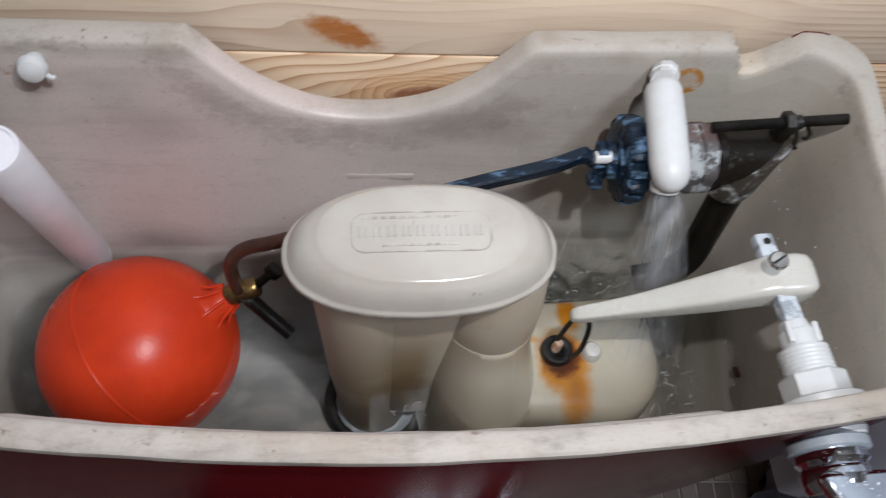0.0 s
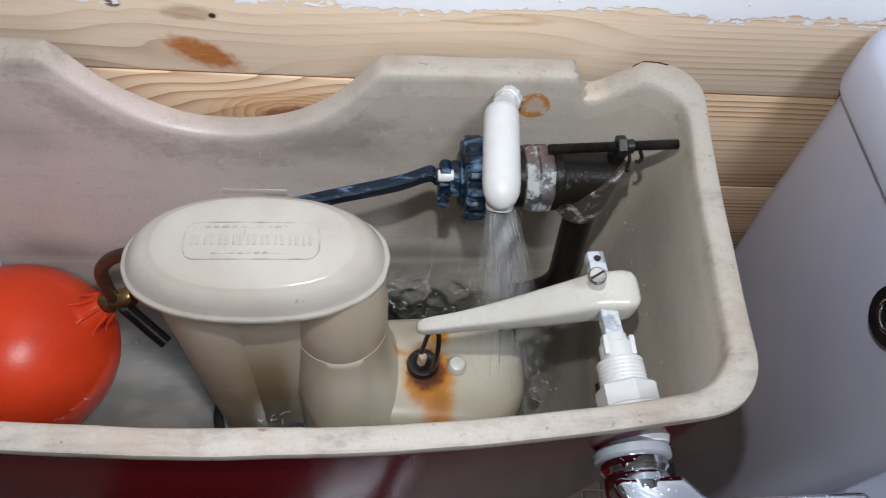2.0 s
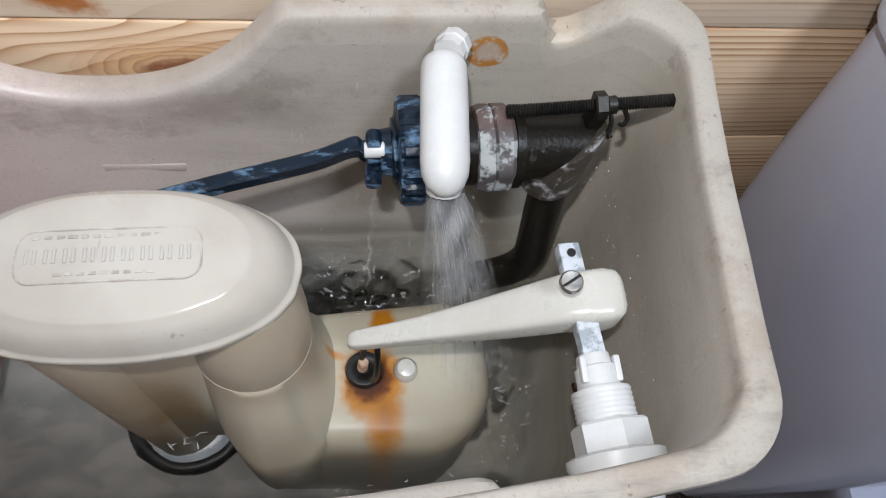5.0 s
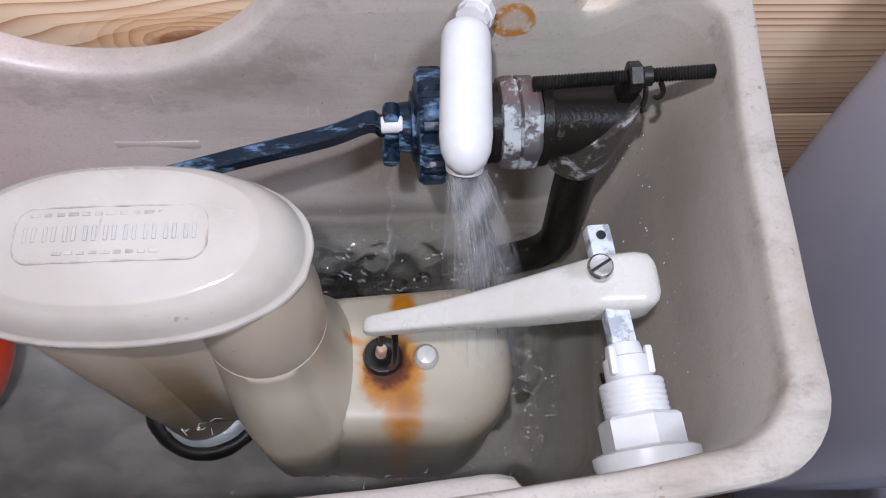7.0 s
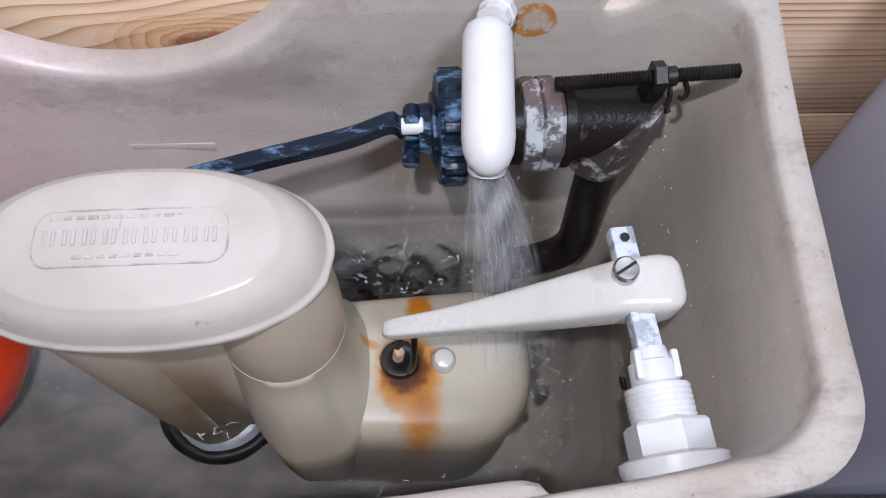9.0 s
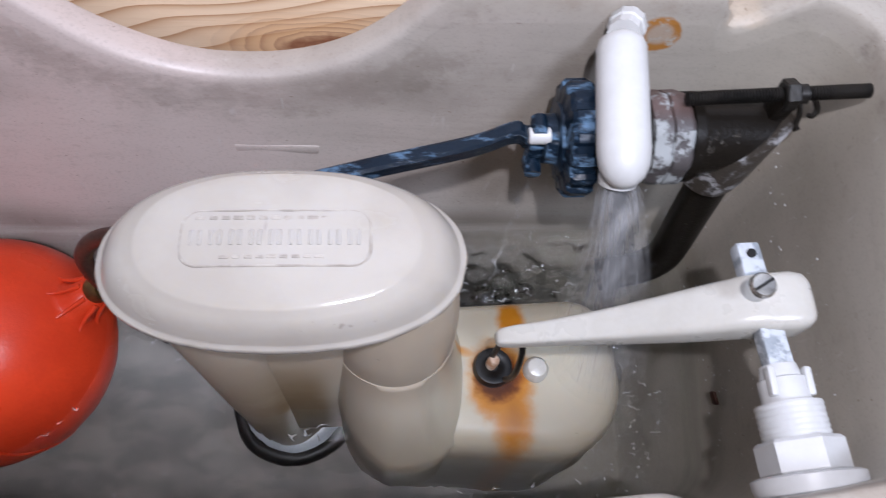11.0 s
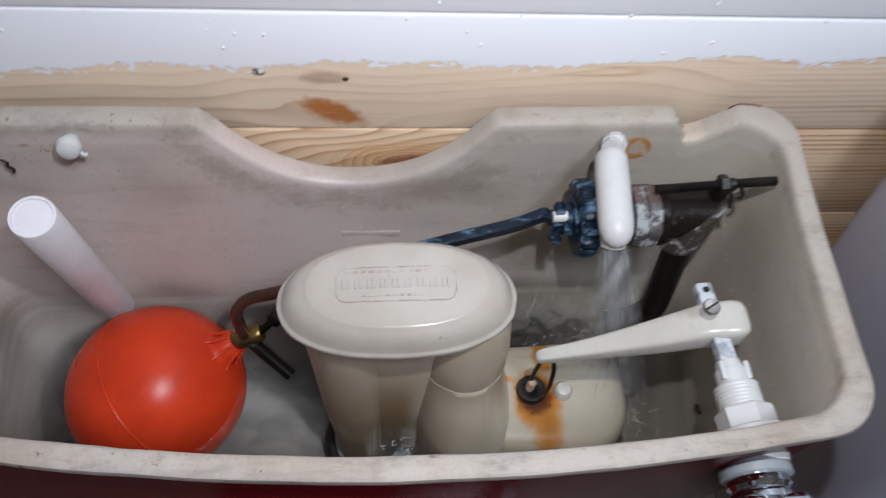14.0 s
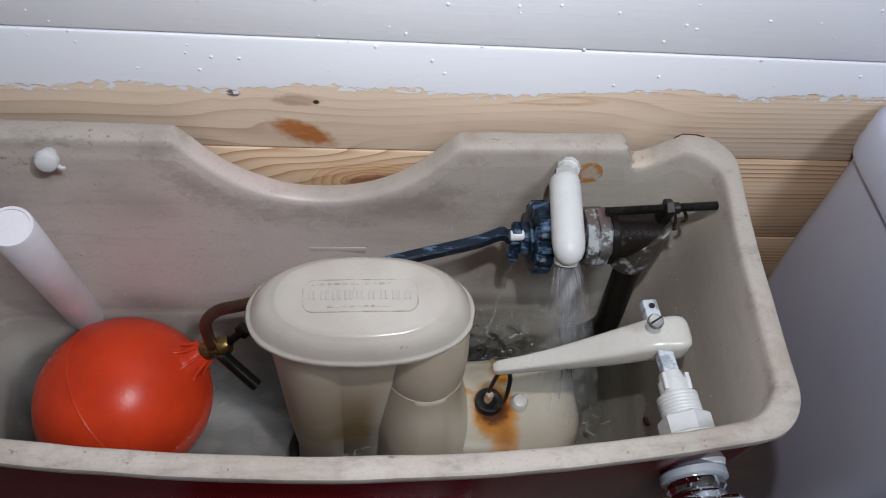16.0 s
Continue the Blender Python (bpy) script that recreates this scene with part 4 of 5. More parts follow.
def flush_handle():
    h = thing("chrome_handle", (0.1025, -0.18, 0.76), "spotted chrome flush lever on the cistern front", "handle")
    x, z = 0.1025, 0.7635
    bm = turned(bmesh.new(), [(0, 0.0130), (0.004, 0.0146), (0.0045, 0.0154), (0.0078, 0.0154), (0.0084, 0.0144)], (x, -0.1715, z), (0, -1, 0), 40)
    part("washer", bm, GREY_PLASTIC, h, "pale grey plastic washer")
    bm = turned(bmesh.new(), [(0, 0.0132), (0.0035, 0.0136), (0.0045, 0.0124), (0.0055, 0.0118), (0.0062, 0.0126), (0.0075, 0.0130), (0.0130, 0.0128), (0.0150, 0.0118), (0.0158, 0.009)], (x, -0.1798, z), (0, -1, 0), 40)
    part("hub", bm, CHROME, h)
    bm = bmesh.new()
    edge = resampled(rounded_outline([(0.0885, -0.1885), (0.0985, -0.2130), (0.1865, -0.2128), (0.1905, -0.1962), (0.1245, -0.1972), (0.1165, -0.1885)], [0.003, 0.006, 0.003, 0.003, 0.006, 0.003], 6), 0.003)
    ins, rows = inward(edge), []
    for dz, d in ((-0.0080, 0.0030), (-0.0072, 0.0008), (-0.0055, 0.0), (-0.0018, 0.0), (-0.0006, 0.0005), (0.0, 0.0022)):
        rows.append([bm.verts.new((p.x + q.x * d, p.y + q.y * d, 0.7775 + dz + 0.01 * (p.x - 0.19) - 0.05 * (p.y + 0.205))) for p, q in zip(edge, ins)])
    for a, b in zip(rows, rows[1:]):
        bridge(bm, a, b)
    bm.faces.new(rows[0]), bm.faces.new(rows[-1])
    part("blade", bm, CHROME, h, smooth=50)


def fill_valve():
    v = thing("fill_valve", (0.105, -0.047, 0.523), "limed dark plastic fill valve with blue cap and white outlet", "fill valve")
    y, z = -0.0455, 0.7695
    ax = (1, 0.02, 0.03)

    def at(x):
        return (x, y + 0.02 * (x - 0.045), z + 0.03 * (x - 0.045))

    bm = turned(bmesh.new(), [(0, 0.0120), (0.001, 0.0150), (0.0015, 0.0192), (0.003, 0.0205), (0.0095, 0.0205), (0.0110, 0.0195), (0.0112, 0.0150)], at(0.0395), ax, 96, lobes=16, depth=0.075)
    part("cap_nut", bm, BLUE, v, "ribbed blue plastic cap nut", smooth=30)
    bm = turned(bmesh.new(), [(0, 0.0085), (0.004, 0.0090), (0.0045, 0.0125), (0.0065, 0.0130)], at(0.0345), ax, 30)
    for dz, r in ((0.0075, 0.0030), (-0.0085, 0.0032)):
        turned(bm, [(-0.0035, r * 0.9), (-0.002, r), (0.002, r), (0.0035, r * 0.9)], (0.0320, y - 0.003 + dz * 0.35, z + dz), (0, 1, 0.1), 14)
    block(bm, (0.0325, y - 0.002, z - 0.006), (0.006, 0.006, 0.018), 0.0015)
    part("pivot_head", bm, BLUE, v)
    bm = turned(bmesh.new(), [(0, 0.0026), (0.0006, 0.0030), (0.007, 0.0030), (0.0074, 0.0026)], (0.0285, y - 0.0030, z + 0.0055), (1, 0, 0.05), 14)
    part("push_pin", bm, WHITE, v, "white plastic push pin")
    bm = turned(bmesh.new(), [(0, 0.0140), (0.021, 0.0140)], at(0.0495), ax, 28)
    part("valve_body", bm, BLACK_BROWN, v)
    # the white overhead outlet and its capped stub
    bm = bmesh.new()
    start, end = Vector((0.0568, -0.0275, 0.7965)), Vector((0.0545, -0.0690, 0.7885))
    ln = (end - start).length
    turned(bm, [(-0.004, 0.002), (-0.0035, 0.0050), (-0.0018, 0.0072), (0.001, 0.0082), (0.01, 0.0084), (ln - 0.006, 0.0086), (ln - 0.001, 0.0080), (ln + 0.003, 0.0063), (ln + 0.0055, 0.0035), (ln + 0.0062, 0.001)], start, end - start, 30)
    out = part("outlet", bm, WHITE, v, "glossy white plastic outlet capsule", smooth=70)
    bm = turned(bmesh.new(), [(0, 0.0058), (0.004, 0.0060), (0.0045, 0.0066), (0.0085, 0.0066), (0.0092, 0.0056)], (0.0592, -0.0210, 0.7945), (0.45, 1, -0.35), 26, lobes=10, depth=0.06)
    part("stub_cap", bm, WHITE, out)
    bm = turned(bmesh.new(), [(0, 0.0066), (0.0035, 0.0062), (0.004, 0.0050)], (0.0552, -0.0665, 0.7815), (0, -0.55, -0.8), 22)
    part("spout", bm, WHITE, out)
    # union nut
    bm = turned(bmesh.new(), [(0, 0.0140), (0.0005, 0.0158), (0.003, 0.0166), (0.0060, 0.0166), (0.0066, 0.0156), (0.0072, 0.0166), (0.0125, 0.0166), (0.0140, 0.0155)], at(0.0690), ax, 64, lobes=8, depth=0.05)
    part("union_nut", bm, NUT_BROWN, v, "lime-crusted brown union nut", smooth=30)
    # tail: a mitred elbow onto the standing pipe
    bm = bmesh.new()
    rows = []
    cx, cy, cz = 0.1030, -0.0443, 0.7712
    for x0, r in ((0.0825, 0.0140), (0.0830, 0.0158), (0.0862, 0.0158), (0.0868, 0.0138), (0.0895, 0.0134), (None, 0.0132), (None, 0.0122)):
        row = []
        for i in range(36):
            a = 2 * math.pi * i / 36
            c = Vector(at(x0 or cx)) + Vector((0, math.cos(a) * r, math.sin(a) * r))
            if x0 is None:
                c.x = cx + 0.9 * (c.z - cz + 0.55 * (c.y - cy)) + (0.0004 if r < 0.0130 else 0)
            row.append(bm.verts.new(c))
        rows.append(row)
    for a, b in zip(rows, rows[1:]):
        bridge(bm, a, b)
    bm.faces.new(rows[0]), bm.faces.new(rows[-1])
    elbow = part("elbow", bm, BLACK_BROWN, v, smooth=30)
    # the standing pipe's limed socket, cut to the same mitre
    bm, rows = bmesh.new(), []
    for z0, r in ((0.7470, 0.0104), (0.7475, 0.0114), (0.7500, 0.0120), (0.7540, 0.0126), (None, 0.0136), (None, 0.0120)):
        row = []
        for i in range(36):
            a = 2 * math.pi * i / 36
            c = Vector((cx + math.cos(a) * r, cy + math.sin(a) * r, z0 or 0.0))
            if z0 is None:
                c.z = max(cz + (c.x - cx) / 0.9 - 0.55 * (c.y - cy) - 0.0006, 0.7560) + 0.0008 * noise.noise(Vector((a * 3, r * 900, 1)))
            row.append(bm.verts.new(c))
        rows.append(row)
    for a, b in zip(rows, rows[1:]):
        bridge(bm, a, b)
    bm.faces.new(rows[0]), bm.faces.new(rows[-1])
    part("collar", bm, LIMED, v, "lime-crusted mitred pipe socket", smooth=30)
    bm = tube(bmesh.new(), [(0.1045, -0.0455, 0.7560), (0.1075, -0.0465, 0.720), (0.1105, -0.0470, 0.690), (0.1110, -0.0470, 0.676), (0.1065, -0.0470, 0.664), (0.0960, -0.0470, 0.656), (0.0860, -0.0470, 0.652)], 0.0080, 22)
    part("standing_pipe", bm, BLACK_BROWN, v, "dark brown plastic pipe bent at its foot")
    # the long adjusting bolt
    bm = bmesh.new()
    prof = []
    for i in range(58):
        prof += [(i * 0.00105, 0.0021), (i * 0.00105 + 0.00052, 0.0026)]
    turned(bm, [(0, 0.001), *[(h + 0.0003, r) for h, r in prof], (0.0616, 0.001)], (0.0785, -0.0425, 0.7895), (0.0615, 0.0005, 0.0062), 10)
    bolt = part("bolt", bm, STEEL_DARK, v, "long dark threaded bolt")
    bm = bmesh.new()
    turned(bm, [(0, 0.0044), (0.0006, 0.0050), (0.0042, 0.0050), (0.0048, 0.0044)], (0.1100, -0.0425, 0.7928), (1, 0.01, 0.1), 24, hexed=True)
    turned(bm, [(0, 0.0032), (0.003, 0.0034)], (0.1150, -0.0425, 0.7933), (1, 0.01, 0.1), 16)
    part("nut", bm, STEEL_DARK, bolt)
    bm = block(bmesh.new(), (0.1122, -0.0428, 0.7885), (0.0060, 0.0075, 0.0145), 0.0014, turn=(0, 6, 0))
    part("lug", bm, BLACK_BROWN, elbow)
    bm = tube(bmesh.new(), [(0.1165, -0.0440, 0.7920), (0.1168, -0.0475, 0.7890), (0.1160, -0.0500, 0.7868), (0.1166, -0.0515, 0.7858)], (0.0009, 0.0013), 6, 4)
    tube(bm, [(0.1215, -0.0440, 0.7925), (0.1225, -0.0465, 0.7905), (0.1210, -0.0480, 0.7890), (0.1195, -0.0475, 0.7892)], (0.0011, 0.0008), 6, 4)
    part("scale_thread", bm, BLACK_BROWN, bolt)
    # lever: moulded arm, then the bent rod down to the float
    bm = bmesh.new()
    path = curve_points([(0.0335, y - 0.0015, z + 0.004), (0.0285, y, z + 0.0005), (0.0245, y + 0.001, z + 0.0015), (0.010, y - 0.003, z - 0.0015), (-0.020, -0.0545, 0.7645), (-0.045, -0.0595, 0.7610)], 5)
    rows = []
    for i, p in enumerate(path):
        t = i / (len(path) - 1)
        h, w = 0.0042 - 0.0012 * t, 0.0030
        rows.append([bm.verts.new(p + Vector((0, a * w, b * h))) for a, b in ((-1, -0.7), (-0.6, -1), (0.6, -1), (1, -0.7), (1, 0.7), (0.6, 1), (-0.6, 1), (-1, 0.7))])
    for a, b in zip(rows, rows[1:]):
        bridge(bm, a, b)
    bm.faces.new(rows[0]), bm.faces.new(rows[-1])
    part("lever", bm, BLUE, v, "blue plastic float lever")
    bm = tube(bmesh.new(), [(-0.040, -0.0590, 0.7615), (-0.080, -0.0600, 0.7400), (-0.115, -0.0590, 0.7205), (-0.133, -0.0560, 0.7080), (-0.1410, -0.0580, 0.6980), (-0.1415, -0.0605, 0.6860), (-0.1395, -0.0622, 0.6690)], 0.0036, 14)
    rod = part("float_rod", bm, COPPER_ROD, v, "browned bent float rod")
    bm = bmesh.new()
    turned(bm, [(0, 0.0052), (0.001, 0.0058), (0.006, 0.0058), (0.0065, 0.0046), (0.011, 0.0046), (0.012, 0.0056), (0.0175, 0.0056), (0.0185, 0.005)], (-0.1475, -0.0632, 0.6690), (0.95, 0.18, 0.30), 24)
    part("clamp", bm, BRASS, rod, "aged brass clamp")
    bm = bmesh.new()
    turned(bm, [(0, 0.0026), (0.010, 0.0026), (0.0105, 0.0050), (0.0145, 0.0050), (0.015, 0.0044)], (-0.1310, -0.0592, 0.6745), (0.75, 0.35, 0.62), 16)
    part("clamp_screw", bm, STEEL_DARK, rod)
    bm = tube(bmesh.new(), [(-0.1375, -0.0628, 0.6690), (-0.1270, -0.0700, 0.6610), (-0.1145, -0.0785, 0.6525)], 0.0040, 14, 4)
    part("rod_tail", bm, BLACK_BROWN, rod, "black rod end")


def float_ball():
    f = thing("float_ball", (-0.203, -0.086, 0.575), "orange plastic float ball riding half in the water", "float ball")
    c, r = Vector((-0.1965, -0.0800, 0.6355)), 0.0530
    axis = (Vector((-0.1445, -0.0625, 0.6700)) - c).normalized()
    prof = []
    for a in np.linspace(0, math.pi, 40):
        h, k = -r * math.cos(a), r * math.sin(a)
        if h > r * 0.90:
            k = max(k, 0.0125 - (h - r * 0.90) * 0.5)
        prof.append((h, max(k, 0.0015)))
    prof += [(r + 0.003, 0.0080), (r + 0.010, 0.0068), (r + 0.0105, 0.005)]
    bm = turned(bmesh.new(), prof, c, axis, 64)
    part("ball", bm, ORANGE, f, smooth=80)
    # moulded seam round the middle and the puckered neck
    u, e, _ = frame_of(axis)
    bm = tube(bmesh.new(), [c + axis * 0.008 + (u * math.cos(a) + e * math.sin(a)) * (math.sqrt(r * r - 0.008 ** 2) - 0.0003) for a in np.linspace(0, 2 * math.pi, 80, endpoint=False)], 0.0009, 6, smooth=False, closed=True)
    part("seam", bm, ORANGE, f)
    bm = bmesh.new()
    a1, a2, _ = frame_of(axis)
    for i in range(7):
        a = 2 * math.pi * i / 7
        d = a1 * math.cos(a) + a2 * math.sin(a)
        tube(bm, [c + axis * (r * 0.93) + d * 0.0150, c + axis * (r + 0.001) + d * 0.0105, c + axis * (r + 0.010) + d * 0.0066], (0.0005, 0.0013), 8, 4)
    part("neck_ribs", bm, ORANGE, f)


OVERFLOW_FOOT, OVERFLOW_WAY = (-0.2328, -0.0168, 0.6200), (0.0125, -0.032, 0.132)


def overflow():
    p = thing("overflow_pipe", (-0.2328, -0.0168, 0.62), "white plastic overflow pipe leaning out of the tank wall", "pipe")
    bm = bmesh.new()
    turned(bm, [(0, 0.0106), (0.10, 0.0106), (0.1772, 0.0106), (0.1780, 0.0102), (0.1780, 0.0090), (0.1765, 0.0086), (0.10, 0.0086), (0.05, 0.0086)], OVERFLOW_FOOT, OVERFLOW_WAY, 36)
    part("tube", bm, PIPE_WHITE, p)
    top = Vector(OVERFLOW_FOOT) + Vector(OVERFLOW_WAY).normalized() * 0.1774
    part("end_disc", turned(bmesh.new(), [(-0.002, 0.0088), (-0.0004, 0.0088), (0.0, 0.006)], top, OVERFLOW_WAY, 30), PIPE_WHITE, p)


def streams():
    rnd = random.Random(4)
    bm = bmesh.new()
    def along(t, a, k):
        top = Vector((0.0550 + 0.0066 * k * math.cos(a), -0.0690 + 0.0048 * k * math.sin(a), 0.7810))
        low = Vector((0.0790 + 0.025 * k * math.cos(a + 0.3), -0.0930 + 0.027 * k * math.sin(a + 0.3), 0.6485))
        q = top.lerp(low, t)
        q.z = top.z + (low.z - top.z) * (0.6 * t + 0.4 * t * t)
        return q

    for k in (0.25, 0.5, 0.75, 0.98):
        rows = []
        for m in range(19):
            row = []
            for i in range(40):
                a = 2 * math.pi * i / 40
                row.append(bm.verts.new(along(m / 18, a, k * (1 + 0.10 * noise.noise(Vector((math.cos(a) * 2.5, math.sin(a) * 2.5, k * 9 + m * 0.06)))))))
            rows.append(row)
        for p, q in zip(rows, rows[1:]):
            bridge(bm, p, q)
    for i in range(220):
        a, k = rnd.uniform(0, 2 * math.pi), math.sqrt(rnd.random())
        t0 = 0.0 if i < 70 else rnd.random() * 0.95
        t1 = min(1.0, t0 + rnd.uniform(0.06, 0.22)) if i > 34 else rnd.uniform(0.7, 1.0)
        pts = [along(t0 + (t1 - t0) * m / 3, a, k) + Vector((rnd.uniform(-1, 1), rnd.uniform(-1, 1), 0)) * 0.0005 for m in range(4)]
        tube(bm, pts, (rnd.uniform(0.0001, 0.0003), rnd.uniform(0.0001, 0.00035)), 5, 2)
    for i in range(150):
        t = rnd.random()
        q = along(t, rnd.uniform(0, 2 * math.pi), 0.3 + 0.95 * rnd.random() ** 0.6)
        bmesh.ops.create_icosphere(bm, subdivisions=1, radius=rnd.uniform(0.0002, 0.00065), matrix=Matrix.Translation(q) @ Matrix.Diagonal((1, 1, 1.8, 1)))
    ob = single("water_jet", bm, SPRAY, "jet of falling water spreading from the outlet", "water", kind="stuff", smooth=180)
    ob.visible_shadow = False
    bm = bmesh.new()
    pts = [Vector((0.0325 + 0.0008 * math.sin(i * 1.3), -0.0505 + 0.0006 * math.cos(i * 1.7), 0.757 - 0.0058 * i)) for i in range(19)]
    tube(bm, pts, (0.0011, 0.0006), 7, 3)
    for i in range(9):
        q = pts[2 * i] + Vector((rnd.uniform(-1, 1), rnd.uniform(-1, 1), 0)) * 0.0014
        bmesh.ops.create_icosphere(bm, subdivisions=2, radius=rnd.uniform(0.0008, 0.0017), matrix=Matrix.Translation(q))
    ob = single("water_drip", bm, SPRAY, "thin drip falling from the blue cap", "water", kind="stuff", smooth=180)
    ob.visible_shadow = False


def small_marks():
    rnd = random.Random(11)
    bm = bmesh.new()
    for i in range(190):
        p = Vector((rnd.uniform(-0.30, 0.24), 0.0118, rnd.uniform(0.828, 0.95)))
        r = rnd.choice((0.0003, 0.0004, 0.0006, 0.0010))
        bmesh.ops.create_icosphere(bm, subdivisions=1, radius=r, matrix=Matrix.Translation(p) @ Matrix.Diagonal((1, 0.6, 1, 1)))
    single("paint_specks", bm, GLOSS_SPECK, "tiny glossy drops on the painted boards", "drops", kind="stuff")
    bm = bmesh.new()
    for i in range(170):
        p = Vector((rnd.choice((0.131, 0.1285)) + 0.0, rnd.uniform(-0.14, -0.03), rnd.uniform(0.66, 0.76)))
        p.x = 0.1310 - (0.79 - p.z) * 0.045
        bmesh.ops.create_icosphere(bm, subdivisions=1, radius=rnd.choice((0.00015, 0.0002, 0.00025, 0.0004)), matrix=Matrix.Translation(p) @ Matrix.Diagonal((0.6, 1, 1.4, 1)))
    single("splash_drops", bm, GLOSS_SPECK, "splashed water drops on the tank side", "drops", kind="stuff")
    # small ridges shaped to give glints, by the front wall and round what stands in the water
    crests = bmesh.new()
    spots = [(rnd.uniform(0.0, 0.085), None) for i in range(20)] + [(rnd.uniform(-0.12, -0.03), None) for i in range(10)] + [(0.03 + 0.05 * rnd.uniform(-1, 1), -0.047 + 0.013 * rnd.uniform(-1, 1)) for i in range(22)] + [(0.098 + 0.010 * rnd.uniform(-1, 1), rnd.uniform(-0.14, -0.07)) for i in range(16)] + [(-0.1965 + 0.052 * math.cos(a), -0.08 + 0.052 * math.sin(a)) for a in (-0.9, -0.75, -0.6, -1.3)] + [(-0.06 + 0.02 * rnd.random(), -0.118 - 0.012 * rnd.random()) for i in range(8)]
    for x, y in spots:
        y = front_y(x) + 0.0235 + 0.014 * rnd.random() ** 2 if y is None else y
        a, size = rnd.uniform(0, math.pi), rnd.uniform(0.0010, 0.0030)
        way, side = Vector((math.cos(a), math.sin(a) * 0.6, 0)), Vector((-math.sin(a), math.cos(a), 0))
        tube(crests, [Vector((x, y, 0.6484)) + way * size * k + side * size * 0.45 * rnd.uniform(-1, 1) for k in (-1, -0.4, 0.3, 1)], (rnd.uniform(0.00022, 0.00042), 0.00012), 7, 3)
    ob = single("glint_ridges", crests, SPRAY_DROP, "small ridges added on the water to make its glints", "water", kind="stuff", smooth=180)
    ob.visible_shadow = False
    curl = thing("dirt_curl", (-0.245, -0.015, 0.772), "dark curled bit of dirt stuck on the tank wall", "dirt")
    part("curl", tube(bmesh.new(), [(-0.2470, -0.0150, 0.7800), (-0.2445, -0.0150, 0.7775), (-0.2455, -0.0152, 0.7755), (-0.2435, -0.0152, 0.7730), (-0.2440, -0.0155, 0.7710)], (0.0006, 0.0009), 6, 5), BLACK, curl)
    bit = thing("dirt_flake", (0.1125, -0.118, 0.60), "small brown flake lying in the tank", "dirt")
    part("flake", block(bmesh.new(), (0.1268, -0.1130, 0.668), (0.0018, 0.0062, 0.0042), 0.0009, turn=(20, 0, 15)), COPPER_ROD, bit)
    foam = bmesh.new()
    for i in range(36):
        a, k = rnd.uniform(0, 2 * math.pi), rnd.random() ** 0.7
        p = Vector((0.060 + 0.050 * k * math.cos(a), -0.045 + 0.024 * k * math.sin(a), 0.6488 + rnd.uniform(0, 0.002)))
        bmesh.ops.create_icosphere(foam, subdivisions=1, radius=rnd.choice((0.0003, 0.0004, 0.0005, 0.0008)), matrix=Matrix.Translation(p))
    for i in range(70):
        p = Vector((0.094 + 0.014 * rnd.gauss(0, 0.6), rnd.uniform(-0.145, -0.06), 0.6484 + rnd.uniform(0, 0.0015)))
        bmesh.ops.create_icosphere(foam, subdivisions=1, radius=rnd.choice((0.0002, 0.0003, 0.0004, 0.0006)), matrix=Matrix.Translation(p))
    # beads along the front wall, added in place of glints on the water
    for i in range(40):
        x = rnd.uniform(-0.02, 0.09)
        p = Vector((x, front_y(x) + 0.0215 + 0.010 * rnd.random() ** 2, 0.6486))
        bmesh.ops.create_icosphere(foam, subdivisions=1, radius=rnd.choice((0.0004, 0.0006, 0.0009)), matrix=Matrix.Translation(p))
    ob = single("foam_and_glint_beads", foam, SPRAY_DROP, "foam bubbles where the jet stirs the water, and beads added for glints by the front", "foam", kind="stuff")
    ob.visible_shadow = False


# ---- below the tank ----
def red_toilet():
    t = thing("burgundy_toilet", (MID, -0.35, 0.0), "glossy burgundy toilet with its lid shut, under the open cistern", "toilet")
    bm = bmesh.new()
    shelf = resampled(rounded_outline([(MID - 0.115, -0.172), (MID + 0.115, -0.172), (MID + 0.115, -0.012), (MID - 0.115, -0.012)], [0.03, 0.03, 0.012, 0.012], 8), 0.01)
    lofted(bm, shelf, [(0.0, 0.012), (0.02, 0.008), (0.30, 0.006), (0.47, 0.0), (0.492, 0.002), (0.4995, 0.008)])
    part("shelf", bm, RED, t)
    bowl = [(MID - 0.105, -0.165), (MID - 0.150, -0.30), (MID - 0.170, -0.46), (MID - 0.135, -0.60), (MID, -0.655), (MID + 0.135, -0.60), (MID + 0.170, -0.46), (MID + 0.150, -0.30), (MID + 0.105, -0.165)]
    edge = resampled(rounded_outline(bowl, [0.02, 0.05, 0.05, 0.06, 0.08, 0.06, 0.05, 0.05, 0.02], 6), 0.012)
    part("pan", lofted(bmesh.new(), edge, [(0.0, 0.06), (0.03, 0.055), (0.15, 0.07), (0.26, 0.05), (0.36, 0.010), (0.395, 0.0), (0.402, 0.006)]), RED, t)
    seat = [Vector((MID + (p.x - MID) * 0.99, -0.215 + (p.y + 0.165) * 0.90)) for p in edge]
    part("seat", lofted(bmesh.new(), seat, [(0.403, 0.006), (0.405, 0.001), (0.412, 0.0), (0.419, 0.003)]), RED, t)
    lid = part("lid", lofted(bmesh.new(), seat, [(0.4205, 0.004), (0.422, 0.0), (0.432, 0.0), (0.438, 0.004), (0.441, 0.014), (0.443, 0.03)]), RED, t)
    for sx in (-1, 1):
        part("hinge", turned(bmesh.new(), [(-0.016, 0.007), (-0.014, 0.0085), (0.014, 0.0085), (0.016, 0.007)], (MID + sx * 0.055, -0.204, 0.415), (1, 0, 0), 18), CHROME, t, "chrome lid hinge")


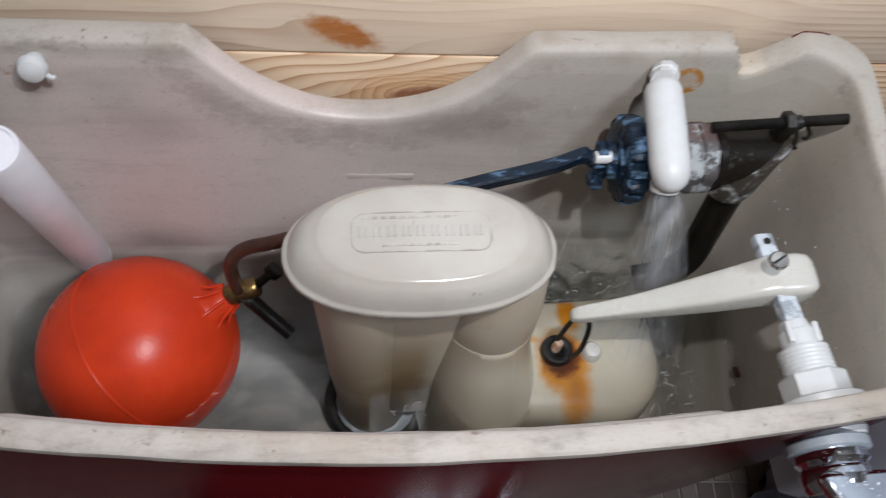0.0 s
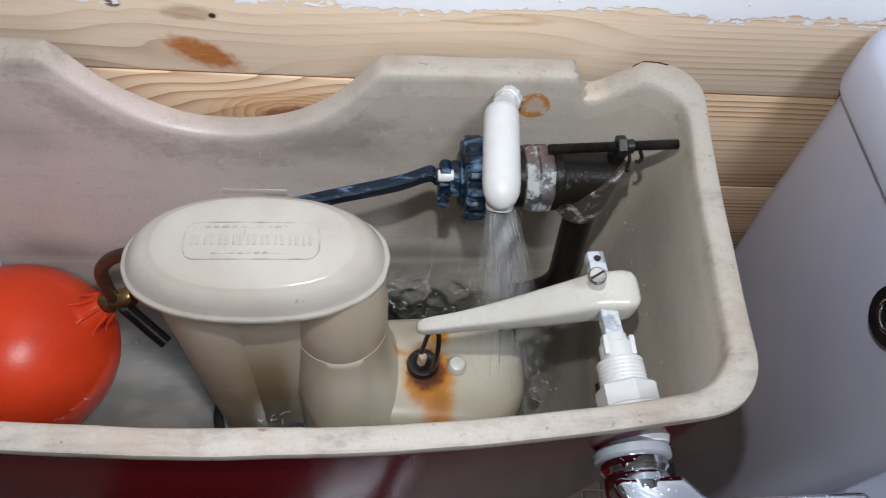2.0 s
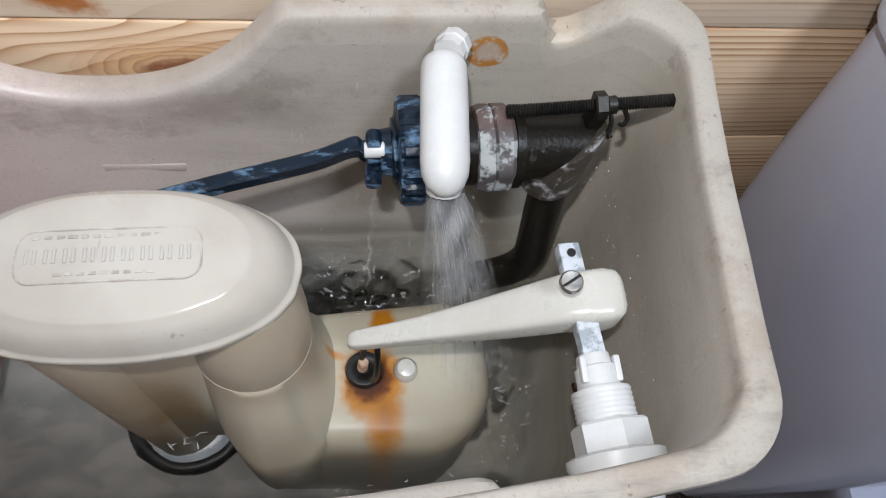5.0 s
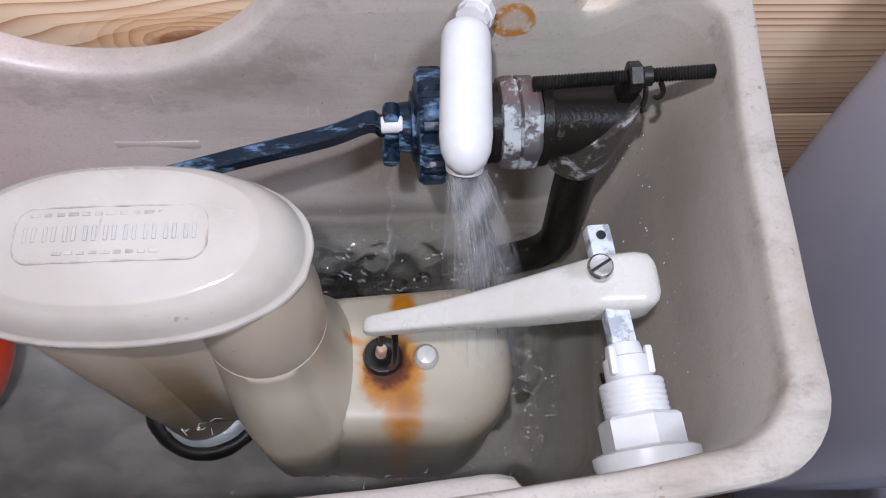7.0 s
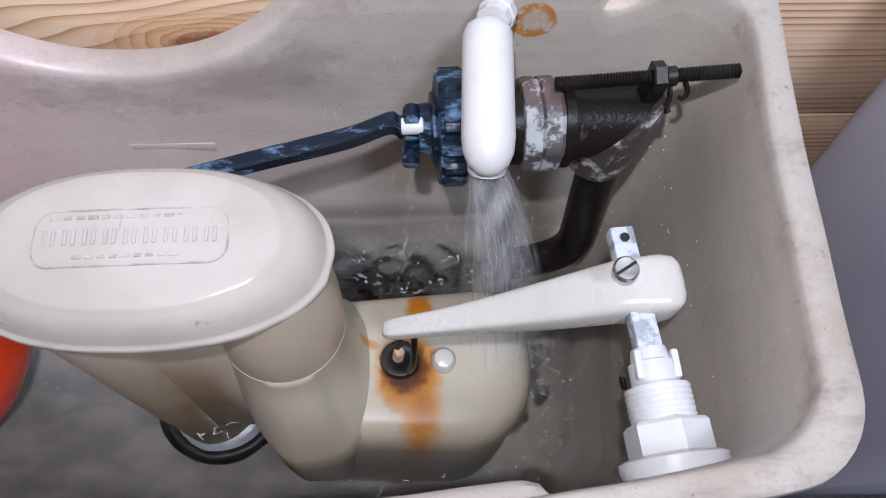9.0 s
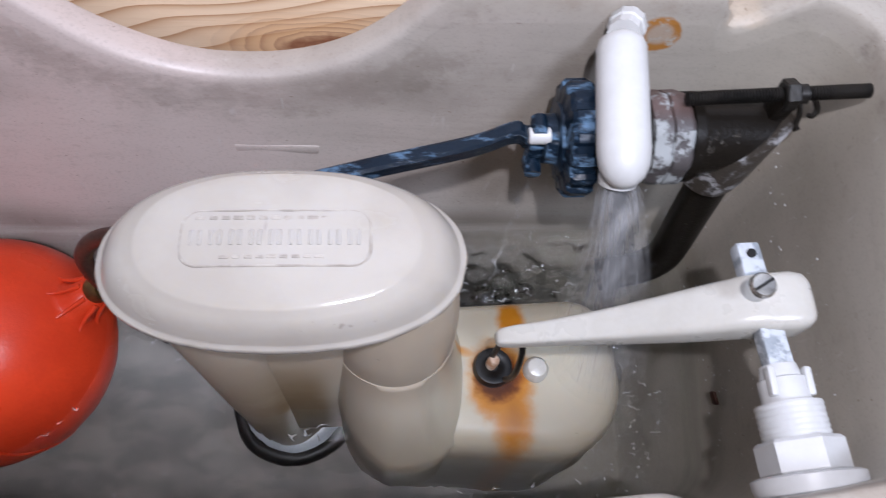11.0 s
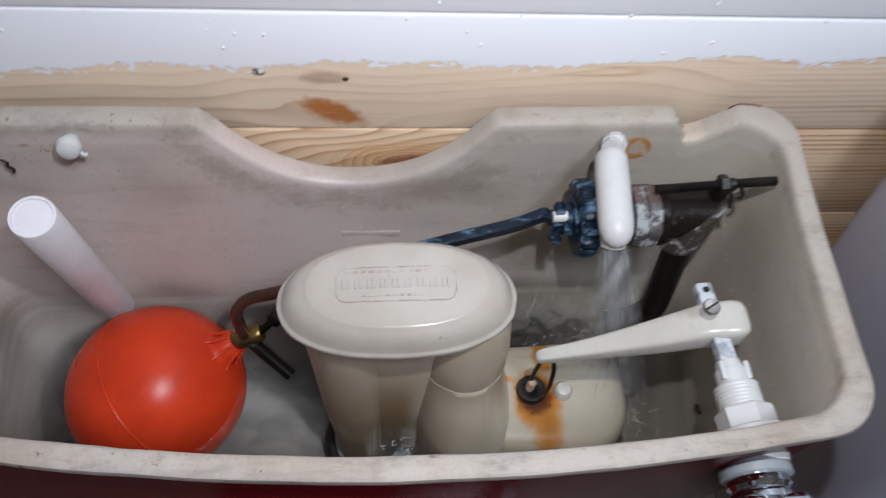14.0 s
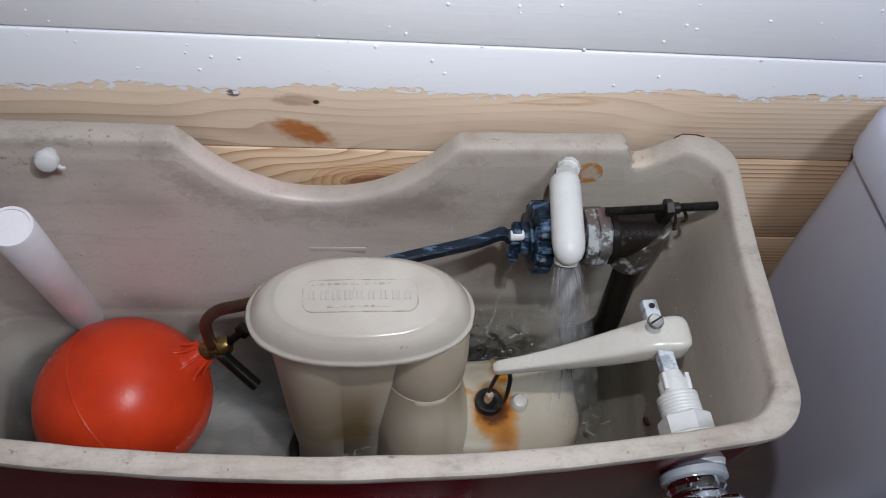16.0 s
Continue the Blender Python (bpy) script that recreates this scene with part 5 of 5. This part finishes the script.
# ---- beside the tank ----
def second_toilet():
    t = thing("white_toilet", (0.43, -0.2, 0.0), "white glazed close-coupled toilet standing beside the open cistern", "toilet")
    bm = bmesh.new()
    body = resampled(rounded_outline([(0.232, -0.175), (0.652, -0.175), (0.652, 0.006), (0.232, 0.006)], [0.045, 0.045, 0.02, 0.02], 10), 0.01)
    lofted(bm, body, [(0.415, 0.050), (0.42, 0.040), (0.45, 0.030), (0.60, 0.014), (0.72, 0.004), (0.802, 0.0)])
    part("tank", bm, WHITE_WARE, t)
    bm = bmesh.new()
    lid = resampled(rounded_outline([(0.224, -0.184), (0.660, -0.184), (0.660, 0.008), (0.224, 0.008)], [0.05, 0.05, 0.025, 0.025], 10), 0.01)
    lofted(bm, lid, [(0.8035, 0.006), (0.804, 0.001), (0.808, 0.0), (0.828, 0.0), (0.835, 0.003), (0.839, 0.010), (0.841, 0.022), (0.842, 0.05)])
    part("lid", bm, WHITE_WARE, t)
    bm = bmesh.new()
    pan = resampled(rounded_outline([(0.405, -0.62), (0.640, -0.62), (0.620, 0.0), (0.430, 0.0)], [0.10, 0.10, 0.03, 0.03], 12), 0.015)
    lofted(bm, pan, [(0.0, 0.07), (0.03, 0.065), (0.12, 0.075), (0.25, 0.06), (0.34, 0.02), (0.385, 0.004), (0.40, 0.0), (0.412, 0.004), (0.414, 0.012)])
    part("pan", bm, WHITE_WARE, t)
    bm = bmesh.new()
    y, z = -0.121, 0.776
    turned(bm, [(-0.004, 0.0135), (0.001, 0.0150), (0.003, 0.0145), (0.0035, 0.010)], (0.2325, y, z), (-1, 0, 0.1), 30)
    inlet = part("inlet_plug", bm, BLACK, t, "black round side plug")
    bm = bmesh.new()
    tube(bm, [(0.2285, y + 0.0075 * math.cos(a), z + 0.0075 * math.sin(a)) for a in np.linspace(0, 2 * math.pi, 24, endpoint=False)], 0.0011, 8, smooth=False, closed=True)
    part("plug_ring", bm, CHROME, inlet)


def unseen_ceiling_light():
    l = thing("unseen_ceiling_light", (0.35, -0.75, 2.3), "round white fitting added out of view for the overhead fill", "ceiling light")
    # made-up fitting above the overhead fill, out of view
    bm = turned(bmesh.new(), [(0, 0.20), (0.03, 0.20), (0.05, 0.195)], (0.35, -0.75, 2.30), (0, 0, -1), 40)
    part("base", bm, WHITE, l)


room()
open_tank()
water()
siphon()
link_wire()
lift_arm()
spindle()
flush_handle()
fill_valve()
float_ball()
overflow()
red_toilet()
second_toilet()
unseen_ceiling_light()
streams()
small_marks()
floor()
